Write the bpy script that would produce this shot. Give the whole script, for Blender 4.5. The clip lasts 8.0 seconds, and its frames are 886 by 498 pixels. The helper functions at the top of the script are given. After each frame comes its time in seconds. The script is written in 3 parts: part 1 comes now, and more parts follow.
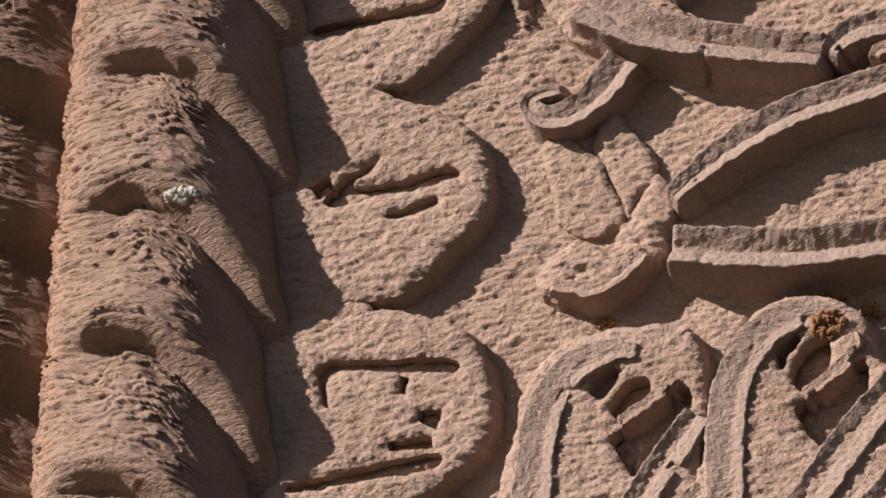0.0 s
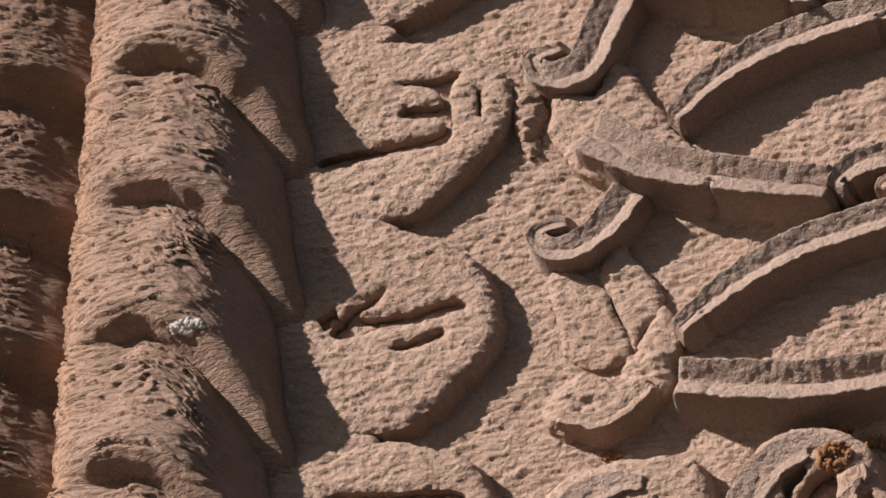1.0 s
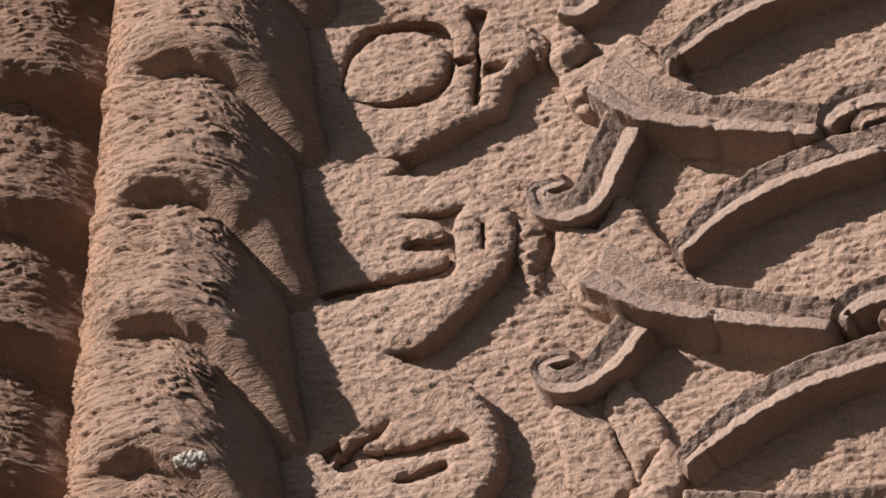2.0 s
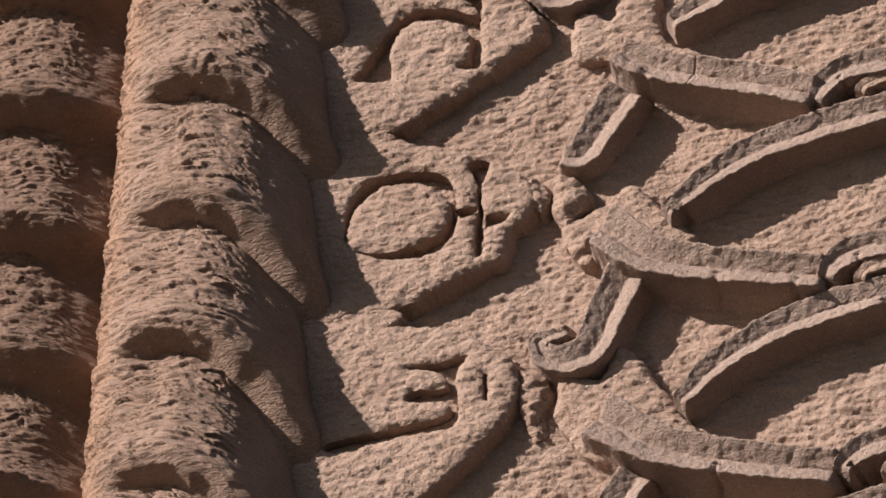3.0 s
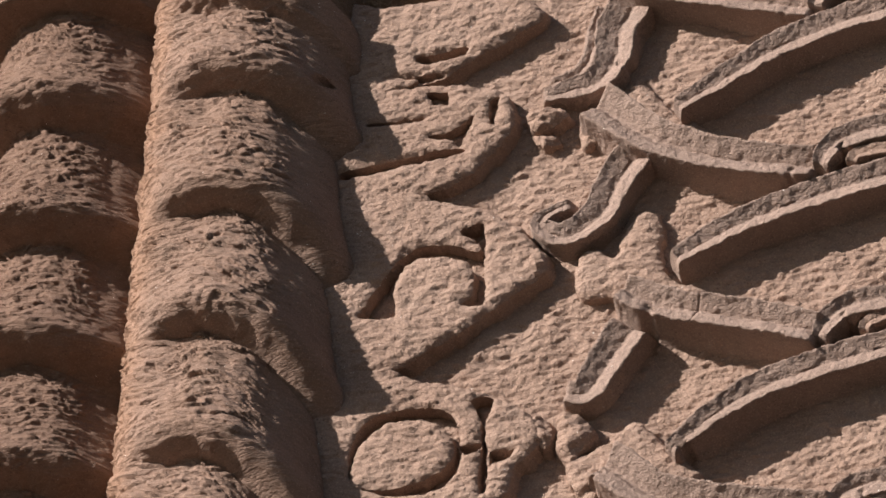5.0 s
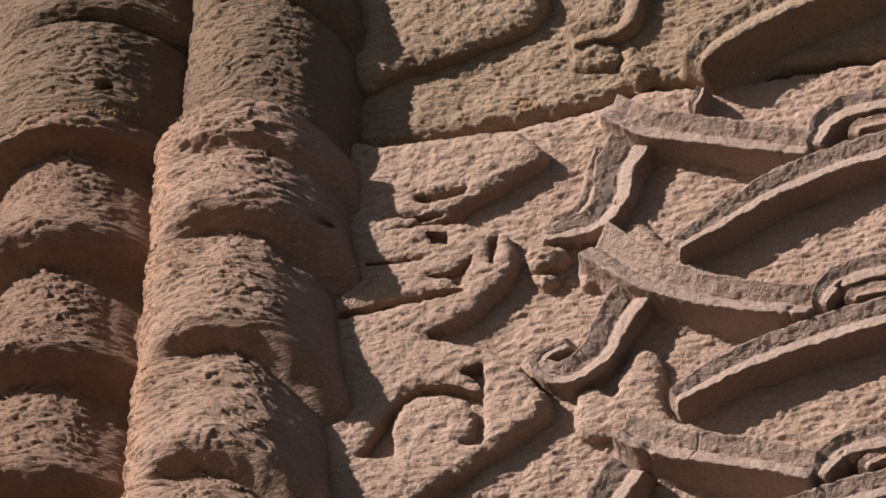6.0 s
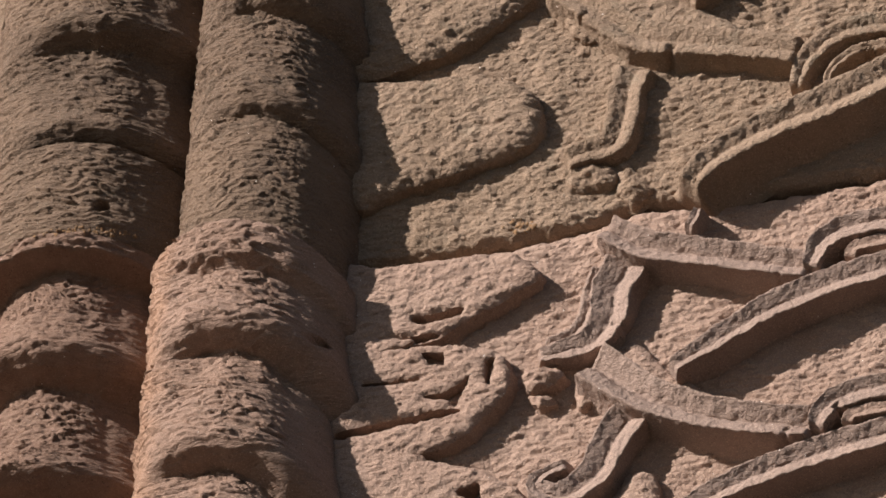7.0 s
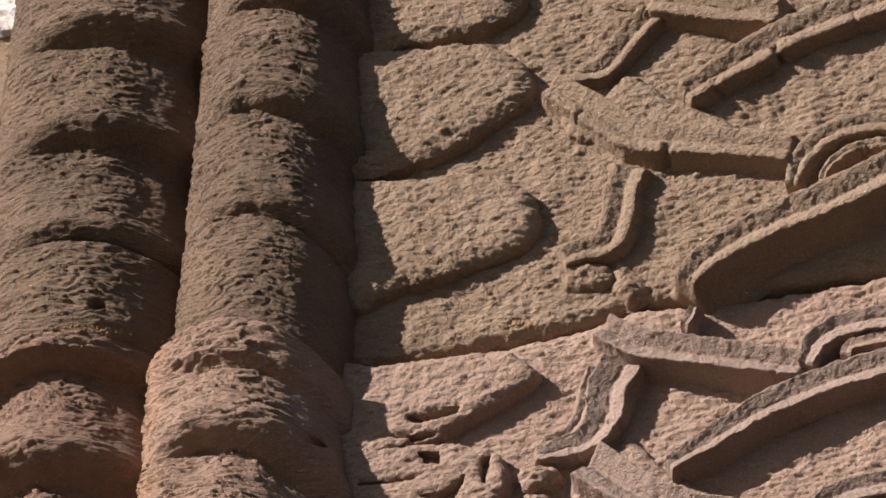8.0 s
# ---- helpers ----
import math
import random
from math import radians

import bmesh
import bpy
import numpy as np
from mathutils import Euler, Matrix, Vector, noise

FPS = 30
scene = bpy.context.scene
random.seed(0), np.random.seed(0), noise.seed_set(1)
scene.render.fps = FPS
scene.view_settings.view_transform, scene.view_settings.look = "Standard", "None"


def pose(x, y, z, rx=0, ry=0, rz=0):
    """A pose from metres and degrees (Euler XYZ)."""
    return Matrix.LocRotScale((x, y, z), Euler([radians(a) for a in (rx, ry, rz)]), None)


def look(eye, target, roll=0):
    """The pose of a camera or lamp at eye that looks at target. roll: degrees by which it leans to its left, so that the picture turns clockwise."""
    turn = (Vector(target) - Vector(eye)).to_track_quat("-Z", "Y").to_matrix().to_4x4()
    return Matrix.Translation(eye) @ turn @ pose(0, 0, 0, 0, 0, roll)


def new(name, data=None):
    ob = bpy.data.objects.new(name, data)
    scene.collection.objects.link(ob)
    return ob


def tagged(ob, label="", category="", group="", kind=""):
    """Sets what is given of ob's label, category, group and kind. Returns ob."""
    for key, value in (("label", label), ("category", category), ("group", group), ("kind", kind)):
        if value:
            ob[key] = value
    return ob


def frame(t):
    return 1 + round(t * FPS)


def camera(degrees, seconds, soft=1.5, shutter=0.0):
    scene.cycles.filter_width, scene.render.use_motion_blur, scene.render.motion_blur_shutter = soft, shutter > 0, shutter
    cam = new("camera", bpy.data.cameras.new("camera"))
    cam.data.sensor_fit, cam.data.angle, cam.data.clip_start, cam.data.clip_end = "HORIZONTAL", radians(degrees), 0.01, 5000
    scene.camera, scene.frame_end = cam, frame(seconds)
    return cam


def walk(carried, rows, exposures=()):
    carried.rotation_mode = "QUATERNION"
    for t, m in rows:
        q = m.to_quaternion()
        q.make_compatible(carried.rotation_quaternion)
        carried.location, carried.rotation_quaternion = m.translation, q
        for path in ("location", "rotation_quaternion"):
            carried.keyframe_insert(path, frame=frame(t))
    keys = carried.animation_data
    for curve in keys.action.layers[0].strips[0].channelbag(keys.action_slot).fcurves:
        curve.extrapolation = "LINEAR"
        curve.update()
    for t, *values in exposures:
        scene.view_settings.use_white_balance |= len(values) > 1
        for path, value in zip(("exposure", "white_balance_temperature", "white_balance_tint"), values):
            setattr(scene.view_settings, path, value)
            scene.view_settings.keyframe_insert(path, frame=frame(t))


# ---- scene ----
# ---------------------------------------------------------------- camera
cam = camera(9.64, 8.0, soft=1.65)
EYE = (2.666, -9.0, 1.6)
FIRST = pose(*EYE, 90 + 25.5, 0, 16.5) @ pose(0, 0, 0, 0, 0, 1.35)
# seconds, degrees tilted up and turned left since the first moment
TURNS = [
    (0.0, 0.0000, 0.0000),
    (0.5, 0.6962, 0.0339),
    (1.0, 1.4386, 0.0659),
    (1.5, 2.1101, 0.0998),
    (1.7, 2.3936, 0.0998),
    (2.8, 4.2633, 0.1306),
    (3.0, 4.5344, 0.1306),
    (3.5, 5.1566, 0.1491),
    (4.0, 5.8528, 0.1768),
    (4.5, 6.4843, 0.1953),
    (4.7, 6.7370, 0.1860),
    (5.8, 8.2830, 0.1614),
    (6.0, 8.6313, 0.1614),
    (6.5, 9.3090, 0.1509),
    (7.0, 9.9498, 0.1232),
    (7.5, 10.4118, 0.0955),
    (8.0, 11.0248, 0.0770),
]
walk(cam, [(t, FIRST @ pose(0, 0, 0, up, 0, 0) @ pose(0, 0, 0, 0, left, 0)) for t, up, left in TURNS])

# ---------------------------------------------------------------- light
SUN_AZ, SUN_EL = 53.0, 29.5
TO_SUN = Vector((-math.sin(radians(SUN_AZ)) * math.cos(radians(SUN_EL)), -math.cos(radians(SUN_AZ)) * math.cos(radians(SUN_EL)), math.sin(radians(SUN_EL))))
world = bpy.data.worlds.new("sky")
scene.world = world
world.use_nodes = True
wn = world.node_tree
sky = wn.nodes.new("ShaderNodeTexSky")
sky.sky_type, sky.sun_disc = "NISHITA", False
sky.sun_elevation, sky.sun_rotation = radians(SUN_EL), radians(180 + SUN_AZ)
wn.links.new(sky.outputs[0], wn.nodes["Background"].inputs[0])
wn.nodes["Background"].inputs[1].default_value = 0.041
sun = new("sun", bpy.data.lights.new("sun", "SUN"))
sun.data.energy, sun.data.angle, sun.data.color = 5.0, radians(0.55), (1.0, 0.935, 0.88)
sun.matrix_world = look(TO_SUN * 40, (0, 0, 0))
scene.view_settings.exposure = 0.82


# ---------------------------------------------------------------- materials
def stone(name, light, dark, stain, pit=1.0, streak=(0.9, 0.9, 1.2), rough=0.92, relief_depth=0.0065, run=False):
    """Weathered sandstone: two-scale colour, pits with shade put into their colour, tool marks, and quartz grains."""
    m = bpy.data.materials.new(name)
    m.use_nodes = True
    nt = m.node_tree
    bsdf = nt.nodes["Principled BSDF"]
    co = nt.nodes.new("ShaderNodeTexCoord").outputs["Object"]

    def tex(kind, scale, detail=4.0, stretch=None):
        n = nt.nodes.new(kind)
        n.inputs["Scale"].default_value = scale
        if kind == "ShaderNodeTexNoise":
            n.inputs["Detail"].default_value, n.inputs["Roughness"].default_value = detail, 0.62
        src = co
        if stretch:
            mp = nt.nodes.new("ShaderNodeMapping")
            mp.inputs["Scale"].default_value = stretch
            nt.links.new(co, mp.inputs[0])
            src = mp.outputs[0]
        nt.links.new(src, n.inputs["Vector"])
        return n.outputs[0]

    def ramp(src, a, b, ca=(0, 0, 0, 1), cb=(1, 1, 1, 1)):
        r = nt.nodes.new("ShaderNodeValToRGB")
        r.color_ramp.elements[0].position, r.color_ramp.elements[1].position = a, b
        r.color_ramp.elements[0].color, r.color_ramp.elements[1].color = ca, cb
        nt.links.new(src, r.inputs[0])
        return r.outputs[0]

    def mix(fac, a, b):
        n = nt.nodes.new("ShaderNodeMix")
        n.data_type = "RGBA"
        for sock, v in ((n.inputs[0], fac), (n.inputs[6], a), (n.inputs[7], b)):
            if hasattr(v, "links"):
                nt.links.new(v, sock)
            else:
                sock.default_value = v if isinstance(v, float) else (*v, 1)
        return n.outputs[2]

    def math_node(op, a, b):
        n = nt.nodes.new("ShaderNodeMath")
        n.operation = op
        for sock, v in ((n.inputs[0], a), (n.inputs[1], b)):
            if hasattr(v, "links"):
                nt.links.new(v, sock)
            else:
                sock.default_value = v
        return n.outputs[0]

    broad = ramp(tex("ShaderNodeTexNoise", 5.0, 3.0), 0.35, 0.68)
    grain = ramp(tex("ShaderNodeTexNoise", 90.0, 5.0, streak), 0.30, 0.72)
    patch = ramp(tex("ShaderNodeTexNoise", 14.0, 5.0), 0.56, 0.74)
    col = mix(broad, light, dark)
    col = mix(math_node("MULTIPLY", patch, 0.55), col, stain)
    col = mix(math_node("MULTIPLY", grain, 0.38), col, tuple(c * 0.55 for c in dark))
    sugar = ramp(tex("ShaderNodeTexNoise", 260.0, 2.0), 0.52, 0.72)
    col = mix(math_node("MULTIPLY", sugar, 0.55), col, tuple(min(0.7, c * 1.55) for c in light))
    if run:
        # rust-coloured runoff down the hollow between the shafts
        xyz = nt.nodes.new("ShaderNodeSeparateXYZ")
        nt.links.new(co, xyz.inputs[0])
        axis = math_node("ADD", math_node("MULTIPLY", xyz.outputs[2], 0.034), -0.985)
        off = math_node("ABSOLUTE", math_node("SUBTRACT", xyz.outputs[0], axis), 0.0)
        off = math_node("ADD", off, math_node("MULTIPLY", math_node("SUBTRACT", tex("ShaderNodeTexNoise", 18.0, 4.0), 0.5), 0.12))
        col = mix(math_node("MULTIPLY", ramp(off, 0.015, 0.075, (1, 1, 1, 1), (0, 0, 0, 1)), 0.42), col, (0.34, 0.19, 0.115))
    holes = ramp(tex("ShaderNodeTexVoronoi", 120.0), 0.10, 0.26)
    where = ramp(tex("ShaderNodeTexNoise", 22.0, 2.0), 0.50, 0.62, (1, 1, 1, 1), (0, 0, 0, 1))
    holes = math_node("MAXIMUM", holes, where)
    # shade inside the pits, painted as a darker tone of the stone
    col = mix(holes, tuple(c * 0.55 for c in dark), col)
    quartz = ramp(tex("ShaderNodeTexVoronoi", 60.0), 0.05, 0.085, (1, 1, 1, 1), (0, 0, 0, 1))
    rare = ramp(tex("ShaderNodeTexNoise", 45.0, 1.0), 0.60, 0.64)
    glint = math_node("MULTIPLY", quartz, rare)
    col = mix(glint, col, (0.85, 0.80, 0.74))
    nt.links.new(col, bsdf.inputs["Base Color"])
    nt.links.new(math_node("SUBTRACT", rough, math_node("MULTIPLY", glint, 0.6)), bsdf.inputs["Roughness"])
    bsdf.inputs["Specular IOR Level"].default_value = 0.25
    fine = tex("ShaderNodeTexNoise", 230.0, 3.0, streak)
    mid = tex("ShaderNodeTexNoise", 85.0, 2.5, streak)
    relief = math_node("ADD", math_node("MULTIPLY", fine, 0.5), math_node("ADD", math_node("MULTIPLY", mid, 0.85), math_node("MULTIPLY", holes, 0.15 * pit)))
    bump = nt.nodes.new("ShaderNodeBump")
    bump.inputs["Strength"].default_value, bump.inputs["Distance"].default_value = 1.0, relief_depth
    nt.links.new(relief, bump.inputs["Height"])
    nt.links.new(bump.outputs[0], bsdf.inputs["Normal"])
    return m


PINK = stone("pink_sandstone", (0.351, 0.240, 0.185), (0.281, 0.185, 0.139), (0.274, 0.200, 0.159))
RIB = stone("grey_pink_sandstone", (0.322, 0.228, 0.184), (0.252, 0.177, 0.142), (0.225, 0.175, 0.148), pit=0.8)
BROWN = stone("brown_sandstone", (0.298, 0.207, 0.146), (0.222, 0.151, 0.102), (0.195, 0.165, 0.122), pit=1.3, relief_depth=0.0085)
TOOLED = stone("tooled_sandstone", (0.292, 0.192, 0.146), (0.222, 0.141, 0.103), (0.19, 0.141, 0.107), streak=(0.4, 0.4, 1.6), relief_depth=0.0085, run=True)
# redder stone of the set-back column, its dim grazing light darkened into the colour
TOOLED_RED_DIM = stone("tooled_red_dim_sandstone", (0.222, 0.139, 0.101), (0.172, 0.104, 0.075), (0.16, 0.11, 0.082), streak=(0.4, 0.4, 1.6), relief_depth=0.0085, run=True)
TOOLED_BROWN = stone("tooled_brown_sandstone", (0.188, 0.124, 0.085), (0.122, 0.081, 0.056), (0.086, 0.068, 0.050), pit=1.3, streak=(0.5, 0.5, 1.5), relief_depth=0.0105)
def growth(name, light, dark):
    """A dry, matt growth, mottled in two colours."""
    m = bpy.data.materials.new(name)
    m.use_nodes = True
    nt = m.node_tree
    n = nt.nodes.new("ShaderNodeTexNoise")
    n.inputs["Scale"].default_value, n.inputs["Detail"].default_value = 120.0, 4.0
    r = nt.nodes.new("ShaderNodeValToRGB")
    r.color_ramp.elements[0].position, r.color_ramp.elements[1].position = 0.4, 0.62
    r.color_ramp.elements[0].color, r.color_ramp.elements[1].color = (*dark, 1), (*light, 1)
    nt.links.new(nt.nodes.new("ShaderNodeTexCoord").outputs["Object"], n.inputs["Vector"])
    nt.links.new(n.outputs[0], r.inputs[0])
    nt.links.new(r.outputs[0], nt.nodes["Principled BSDF"].inputs["Base Color"])
    nt.nodes["Principled BSDF"].inputs["Roughness"].default_value = 0.95
    return m


MOSS = growth("dry_moss", (0.30, 0.115, 0.04), (0.10, 0.06, 0.028))
ORANGE_LICHEN = growth("orange_lichen", (0.27, 0.145, 0.065), (0.18, 0.11, 0.06))
WHITE_LICHEN = growth("white_lichen", (0.52, 0.49, 0.45), (0.40, 0.36, 0.32))
PAVING = stone("paving", (0.055, 0.048, 0.042), (0.042, 0.036, 0.031), (0.035, 0.03, 0.026))
PALE = stone("pale_limestone", (0.80, 0.72, 0.68), (0.68, 0.60, 0.56), (0.62, 0.52, 0.48))


# ---------------------------------------------------------------- mesh helpers
def lattice(ix, iy, iz, seed):
    h = (ix * 374761393 + iy * 668265263 + iz * 1274126177 + seed * 974711) & 0xFFFFFFFF
    h = ((h ^ (h >> 13)) * 1103515245) & 0xFFFFFFFF
    h = ((h ^ (h >> 15)) * 2246822519) & 0xFFFFFFFF
    return (h ^ (h >> 16)) & 0x3FF


DIRECTIONS = np.random.default_rng(5).normal(size=(1024, 3))
DIRECTIONS /= np.linalg.norm(DIRECTIONS, axis=1)[:, None]
SPIN = np.array(Euler((0.6, 0.9, 0.4)).to_matrix())


def gradient_noise(p, seed):
    f = np.floor(p)
    i = f.astype(np.int64)
    d = p - f
    u = d * d * d * (d * (d * 6 - 15) + 10)
    out = 0.0
    for a in (0, 1):
        for b in (0, 1):
            for c in (0, 1):
                w = (u[:, 0] if a else 1 - u[:, 0]) * (u[:, 1] if b else 1 - u[:, 1]) * (u[:, 2] if c else 1 - u[:, 2])
                g = DIRECTIONS[lattice(i[:, 0] + a, i[:, 1] + b, i[:, 2] + c, seed)]
                out = out + w * (g[:, 0] * (d[:, 0] - a) + g[:, 1] * (d[:, 1] - b) + g[:, 2] * (d[:, 2] - c))
    return out * 1.6


def rough(p, size, octaves=3, seed=0, stretch=(1, 1, 1)):
    """Layered noise of points p; size: metres of the largest lumps."""
    q = np.asarray(p, float) * np.array(stretch) / size + seed * 0.37
    total, amp = 0.0, 1.0
    for k in range(octaves):
        total = total + amp * gradient_noise(q + 17.3 * k, seed + k)
        q, amp = q @ SPIN.T * 2.03, amp * 0.6
    return total


def mesh_of(name, verts, faces, material, smooth=True):
    me = bpy.data.meshes.new(name)
    me.from_pydata([tuple(v) for v in verts], [], faces)
    me.materials.append(material)
    me.validate()
    me.update()
    me.shade_smooth() if smooth else None
    return me


def grid_faces(rows, cols, start=0, closed=False):
    out = []
    for r in range(rows - 1):
        for c in range(cols if closed else cols - 1):
            a, b = start + r * cols + c, start + r * cols + (c + 1) % cols
            out.append((a, b, b + cols, a + cols))
    return out


def part(name, verts, faces, material, parent, label=""):
    ob = new(name, mesh_of(name, verts, faces, material))
    ob.parent = parent
    if label:
        tagged(ob, label)
    return ob


def smooth_line(points, step, closed=False):
    """A rounded line through the points, evenly spaced."""
    p = np.array(points, float)
    n = len(p)
    ext = np.vstack([p[-1:], p, p[:2]]) if closed else np.vstack([2 * p[0] - p[1], p, 2 * p[-1] - p[-2]])
    out = []
    for k in range(n if closed else n - 1):
        a, b, c, d = ext[k:k + 4]
        t = np.linspace(0, 1, 24, endpoint=False)[:, None]
        out.append(0.5 * (2 * b + (c - a) * t + (2 * a - 5 * b + 4 * c - d) * t ** 2 + (3 * b - a - 3 * c + d) * t ** 3))
    line = np.vstack(out + ([p[:1]] if closed else [p[-1:]]))
    s = np.r_[0, np.cumsum(np.linalg.norm(np.diff(line, axis=0), axis=1))]
    count = max(4, int(round(s[-1] / step)))
    at = np.linspace(0, s[-1], count + 1)
    if closed:
        at = at[:-1]
    return np.stack([np.interp(at, s, line[:, k]) for k in range(line.shape[1])], 1)


def inside(points, loop):
    x, z = points[:, 0], points[:, 1]
    hit = np.zeros(len(points), bool)
    for (x0, z0), (x1, z1) in zip(loop, np.roll(loop, -1, 0)):
        if z0 != z1:
            hit ^= ((z0 > z) != (z1 > z)) & (x < (x1 - x0) * (z - z0) / (z1 - z0) + x0)
    return hit


def edge_distance(points, loop):
    best = np.full(len(points), 9.0)
    for k in range(0, len(loop)):
        best = np.minimum(best, np.hypot(points[:, 0] - loop[k, 0], points[:, 1] - loop[k, 1]))
    return best


def slab(name, outline, height, material, label="", category="", group="", parent=None, base=0.0, grooves=(), deep=0.03, corner=0.012, lumps=0.0035, dish=0.0, step=0.004, seed=1):
    """A raised, worn piece of carving on the wall: outline in (x, z), with cut grooves."""
    loop = smooth_line(outline, step, True)
    area = np.sum(loop[:, 0] * np.roll(loop[:, 1], -1) - loop[:, 1] * np.roll(loop[:, 0], -1))
    if area < 0:
        loop = loop[::-1]
    n = len(loop)
    p3 = np.c_[loop[:, 0], np.zeros(n), loop[:, 1]]
    loop = loop + 0.006 * np.c_[rough(p3, 0.06, 4, seed), rough(p3, 0.06, 4, seed + 9)]
    cuts = []
    for g in grooves:
        c = smooth_line(g, step * 0.8, True) if len(g) > 4 else dense(g, step * 0.8)
        q = np.c_[c[:, 0], np.zeros(len(c)), c[:, 1]]
        c = c + 0.0025 * np.c_[rough(q, 0.02, 2, seed + 3), rough(q, 0.02, 2, seed + 5)]
        cuts.append(c[inside(c, loop)] if inside(c, loop).sum() > 5 else None)
    cuts = [c for c in cuts if c is not None]
    lo, hi = loop.min(0), loop.max(0)
    gx, gz = np.meshgrid(np.arange(lo[0], hi[0], step), np.arange(lo[1], hi[1], step))
    pts = np.c_[gx.ravel(), gz.ravel()]
    rng = np.random.default_rng(seed)
    pts = pts + rng.uniform(-0.3, 0.3, pts.shape) * step
    pts = pts[inside(pts, loop)]
    pts = pts[edge_distance(pts, loop) > step * 0.6]
    for c in cuts:
        pts = pts[edge_distance(pts, c) > step * 0.5]
    every = np.vstack([loop, *cuts, pts])
    lines, at = [], 0
    for c in (loop, *cuts):
        lines += [(at + k, at + (k + 1) % len(c)) for k in range(len(c))]
        at += len(c)
    from mathutils.geometry import delaunay_2d_cdt
    v2, _, tris, _, _, _ = delaunay_2d_cdt([Vector(v) for v in every], lines, [], 0, 1e-6)
    v2 = np.array([tuple(v) for v in v2])
    tris = np.array([t for t in tris if len(t) == 3])
    mid = v2[tris].mean(1)
    tris = tris[inside(mid, loop)]
    mid = v2[tris].mean(1)
    in_cut = np.zeros(len(tris), bool)
    for c in cuts:
        in_cut |= inside(mid, c)
    p3 = np.c_[v2[:, 0], np.zeros(len(v2)), v2[:, 1]]
    near = edge_distance(v2, loop)
    top = base + height - corner * np.exp(-near / (corner * 0.8)) + lumps * rough(p3, 0.045, 3, seed + 20, (1, 1, 2.0)) - dish * np.clip(near / 0.05, 0, 1)
    top = top + 0.0038 * rough(p3, 0.013, 3, seed + 40, (0.5, 1, 1.35))
    for c in cuts:
        top = top - 0.007 * np.exp(-edge_distance(v2, c) / 0.007)
    verts = np.c_[v2[:, 0], -top, v2[:, 1]]
    faces = [tuple(t) for t in tris[~in_cut]]
    # the sides, flaring to the wall
    start = len(verts)
    out2 = np.roll(loop, -1, 0) - np.roll(loop, 1, 0)
    out2 = np.c_[out2[:, 1], -out2[:, 0]] / (np.linalg.norm(out2, axis=1)[:, None] + 1e-9)
    tl = -verts[:n, 1]
    rows = []
    levels = (0.0, 0.12, 0.35, 0.6, 0.8, 0.92, 1.0)
    for k in levels:
        q = loop + out2 * (height * (0.14 * k + 0.4 * k ** 5))
        y = tl * (1 - k) + (base - 0.02) * k
        q3 = np.c_[q[:, 0], -y, q[:, 1]]
        if k > 0:
            q3[:, [0, 2]] += out2 * (0.0035 * rough(q3, 0.02, 2, seed + 60))[:, None]
        rows.append(q3)
    verts = np.vstack([verts, *rows])
    faces += [f[::-1] for f in grid_faces(len(levels), n, start, True)]
    if parent:
        body = part(name, verts, faces, material, parent, label)
    else:
        root = thing(name, label, category, group)
        body = part("body", verts, faces, material, root)
    at = n
    for c in cuts:
        m = len(c)
        sel = tris[inside(mid, c)]
        if len(sel) == 0:
            at += m
            continue
        used, back = np.unique(sel, return_inverse=True)
        floor = verts[used].copy()
        floor[:, 1] += deep + 0.004 * rough(floor, 0.02, 2, seed + 80)
        fv, ff = [*floor], [tuple(t) for t in back.reshape(-1, 3)]
        rim = verts[at:at + m]
        s0 = len(fv)
        low = rim + np.array((0, deep + 0.006, 0))
        fv = np.vstack([floor, rim, (rim + low) / 2, low])
        ff += grid_faces(3, m, s0, True)
        part("groove", fv, ff, material, body, "deep cut groove of the carved letter")
        at += m
    return body


def dense(poly, step):
    p = np.array(poly, float)
    out = []
    for a, b in zip(p, np.roll(p, -1, 0)):
        k = max(1, int(np.linalg.norm(b - a) / step))
        out += [a + (b - a) * t for t in np.linspace(0, 1, k, endpoint=False)]
    return np.array(out)


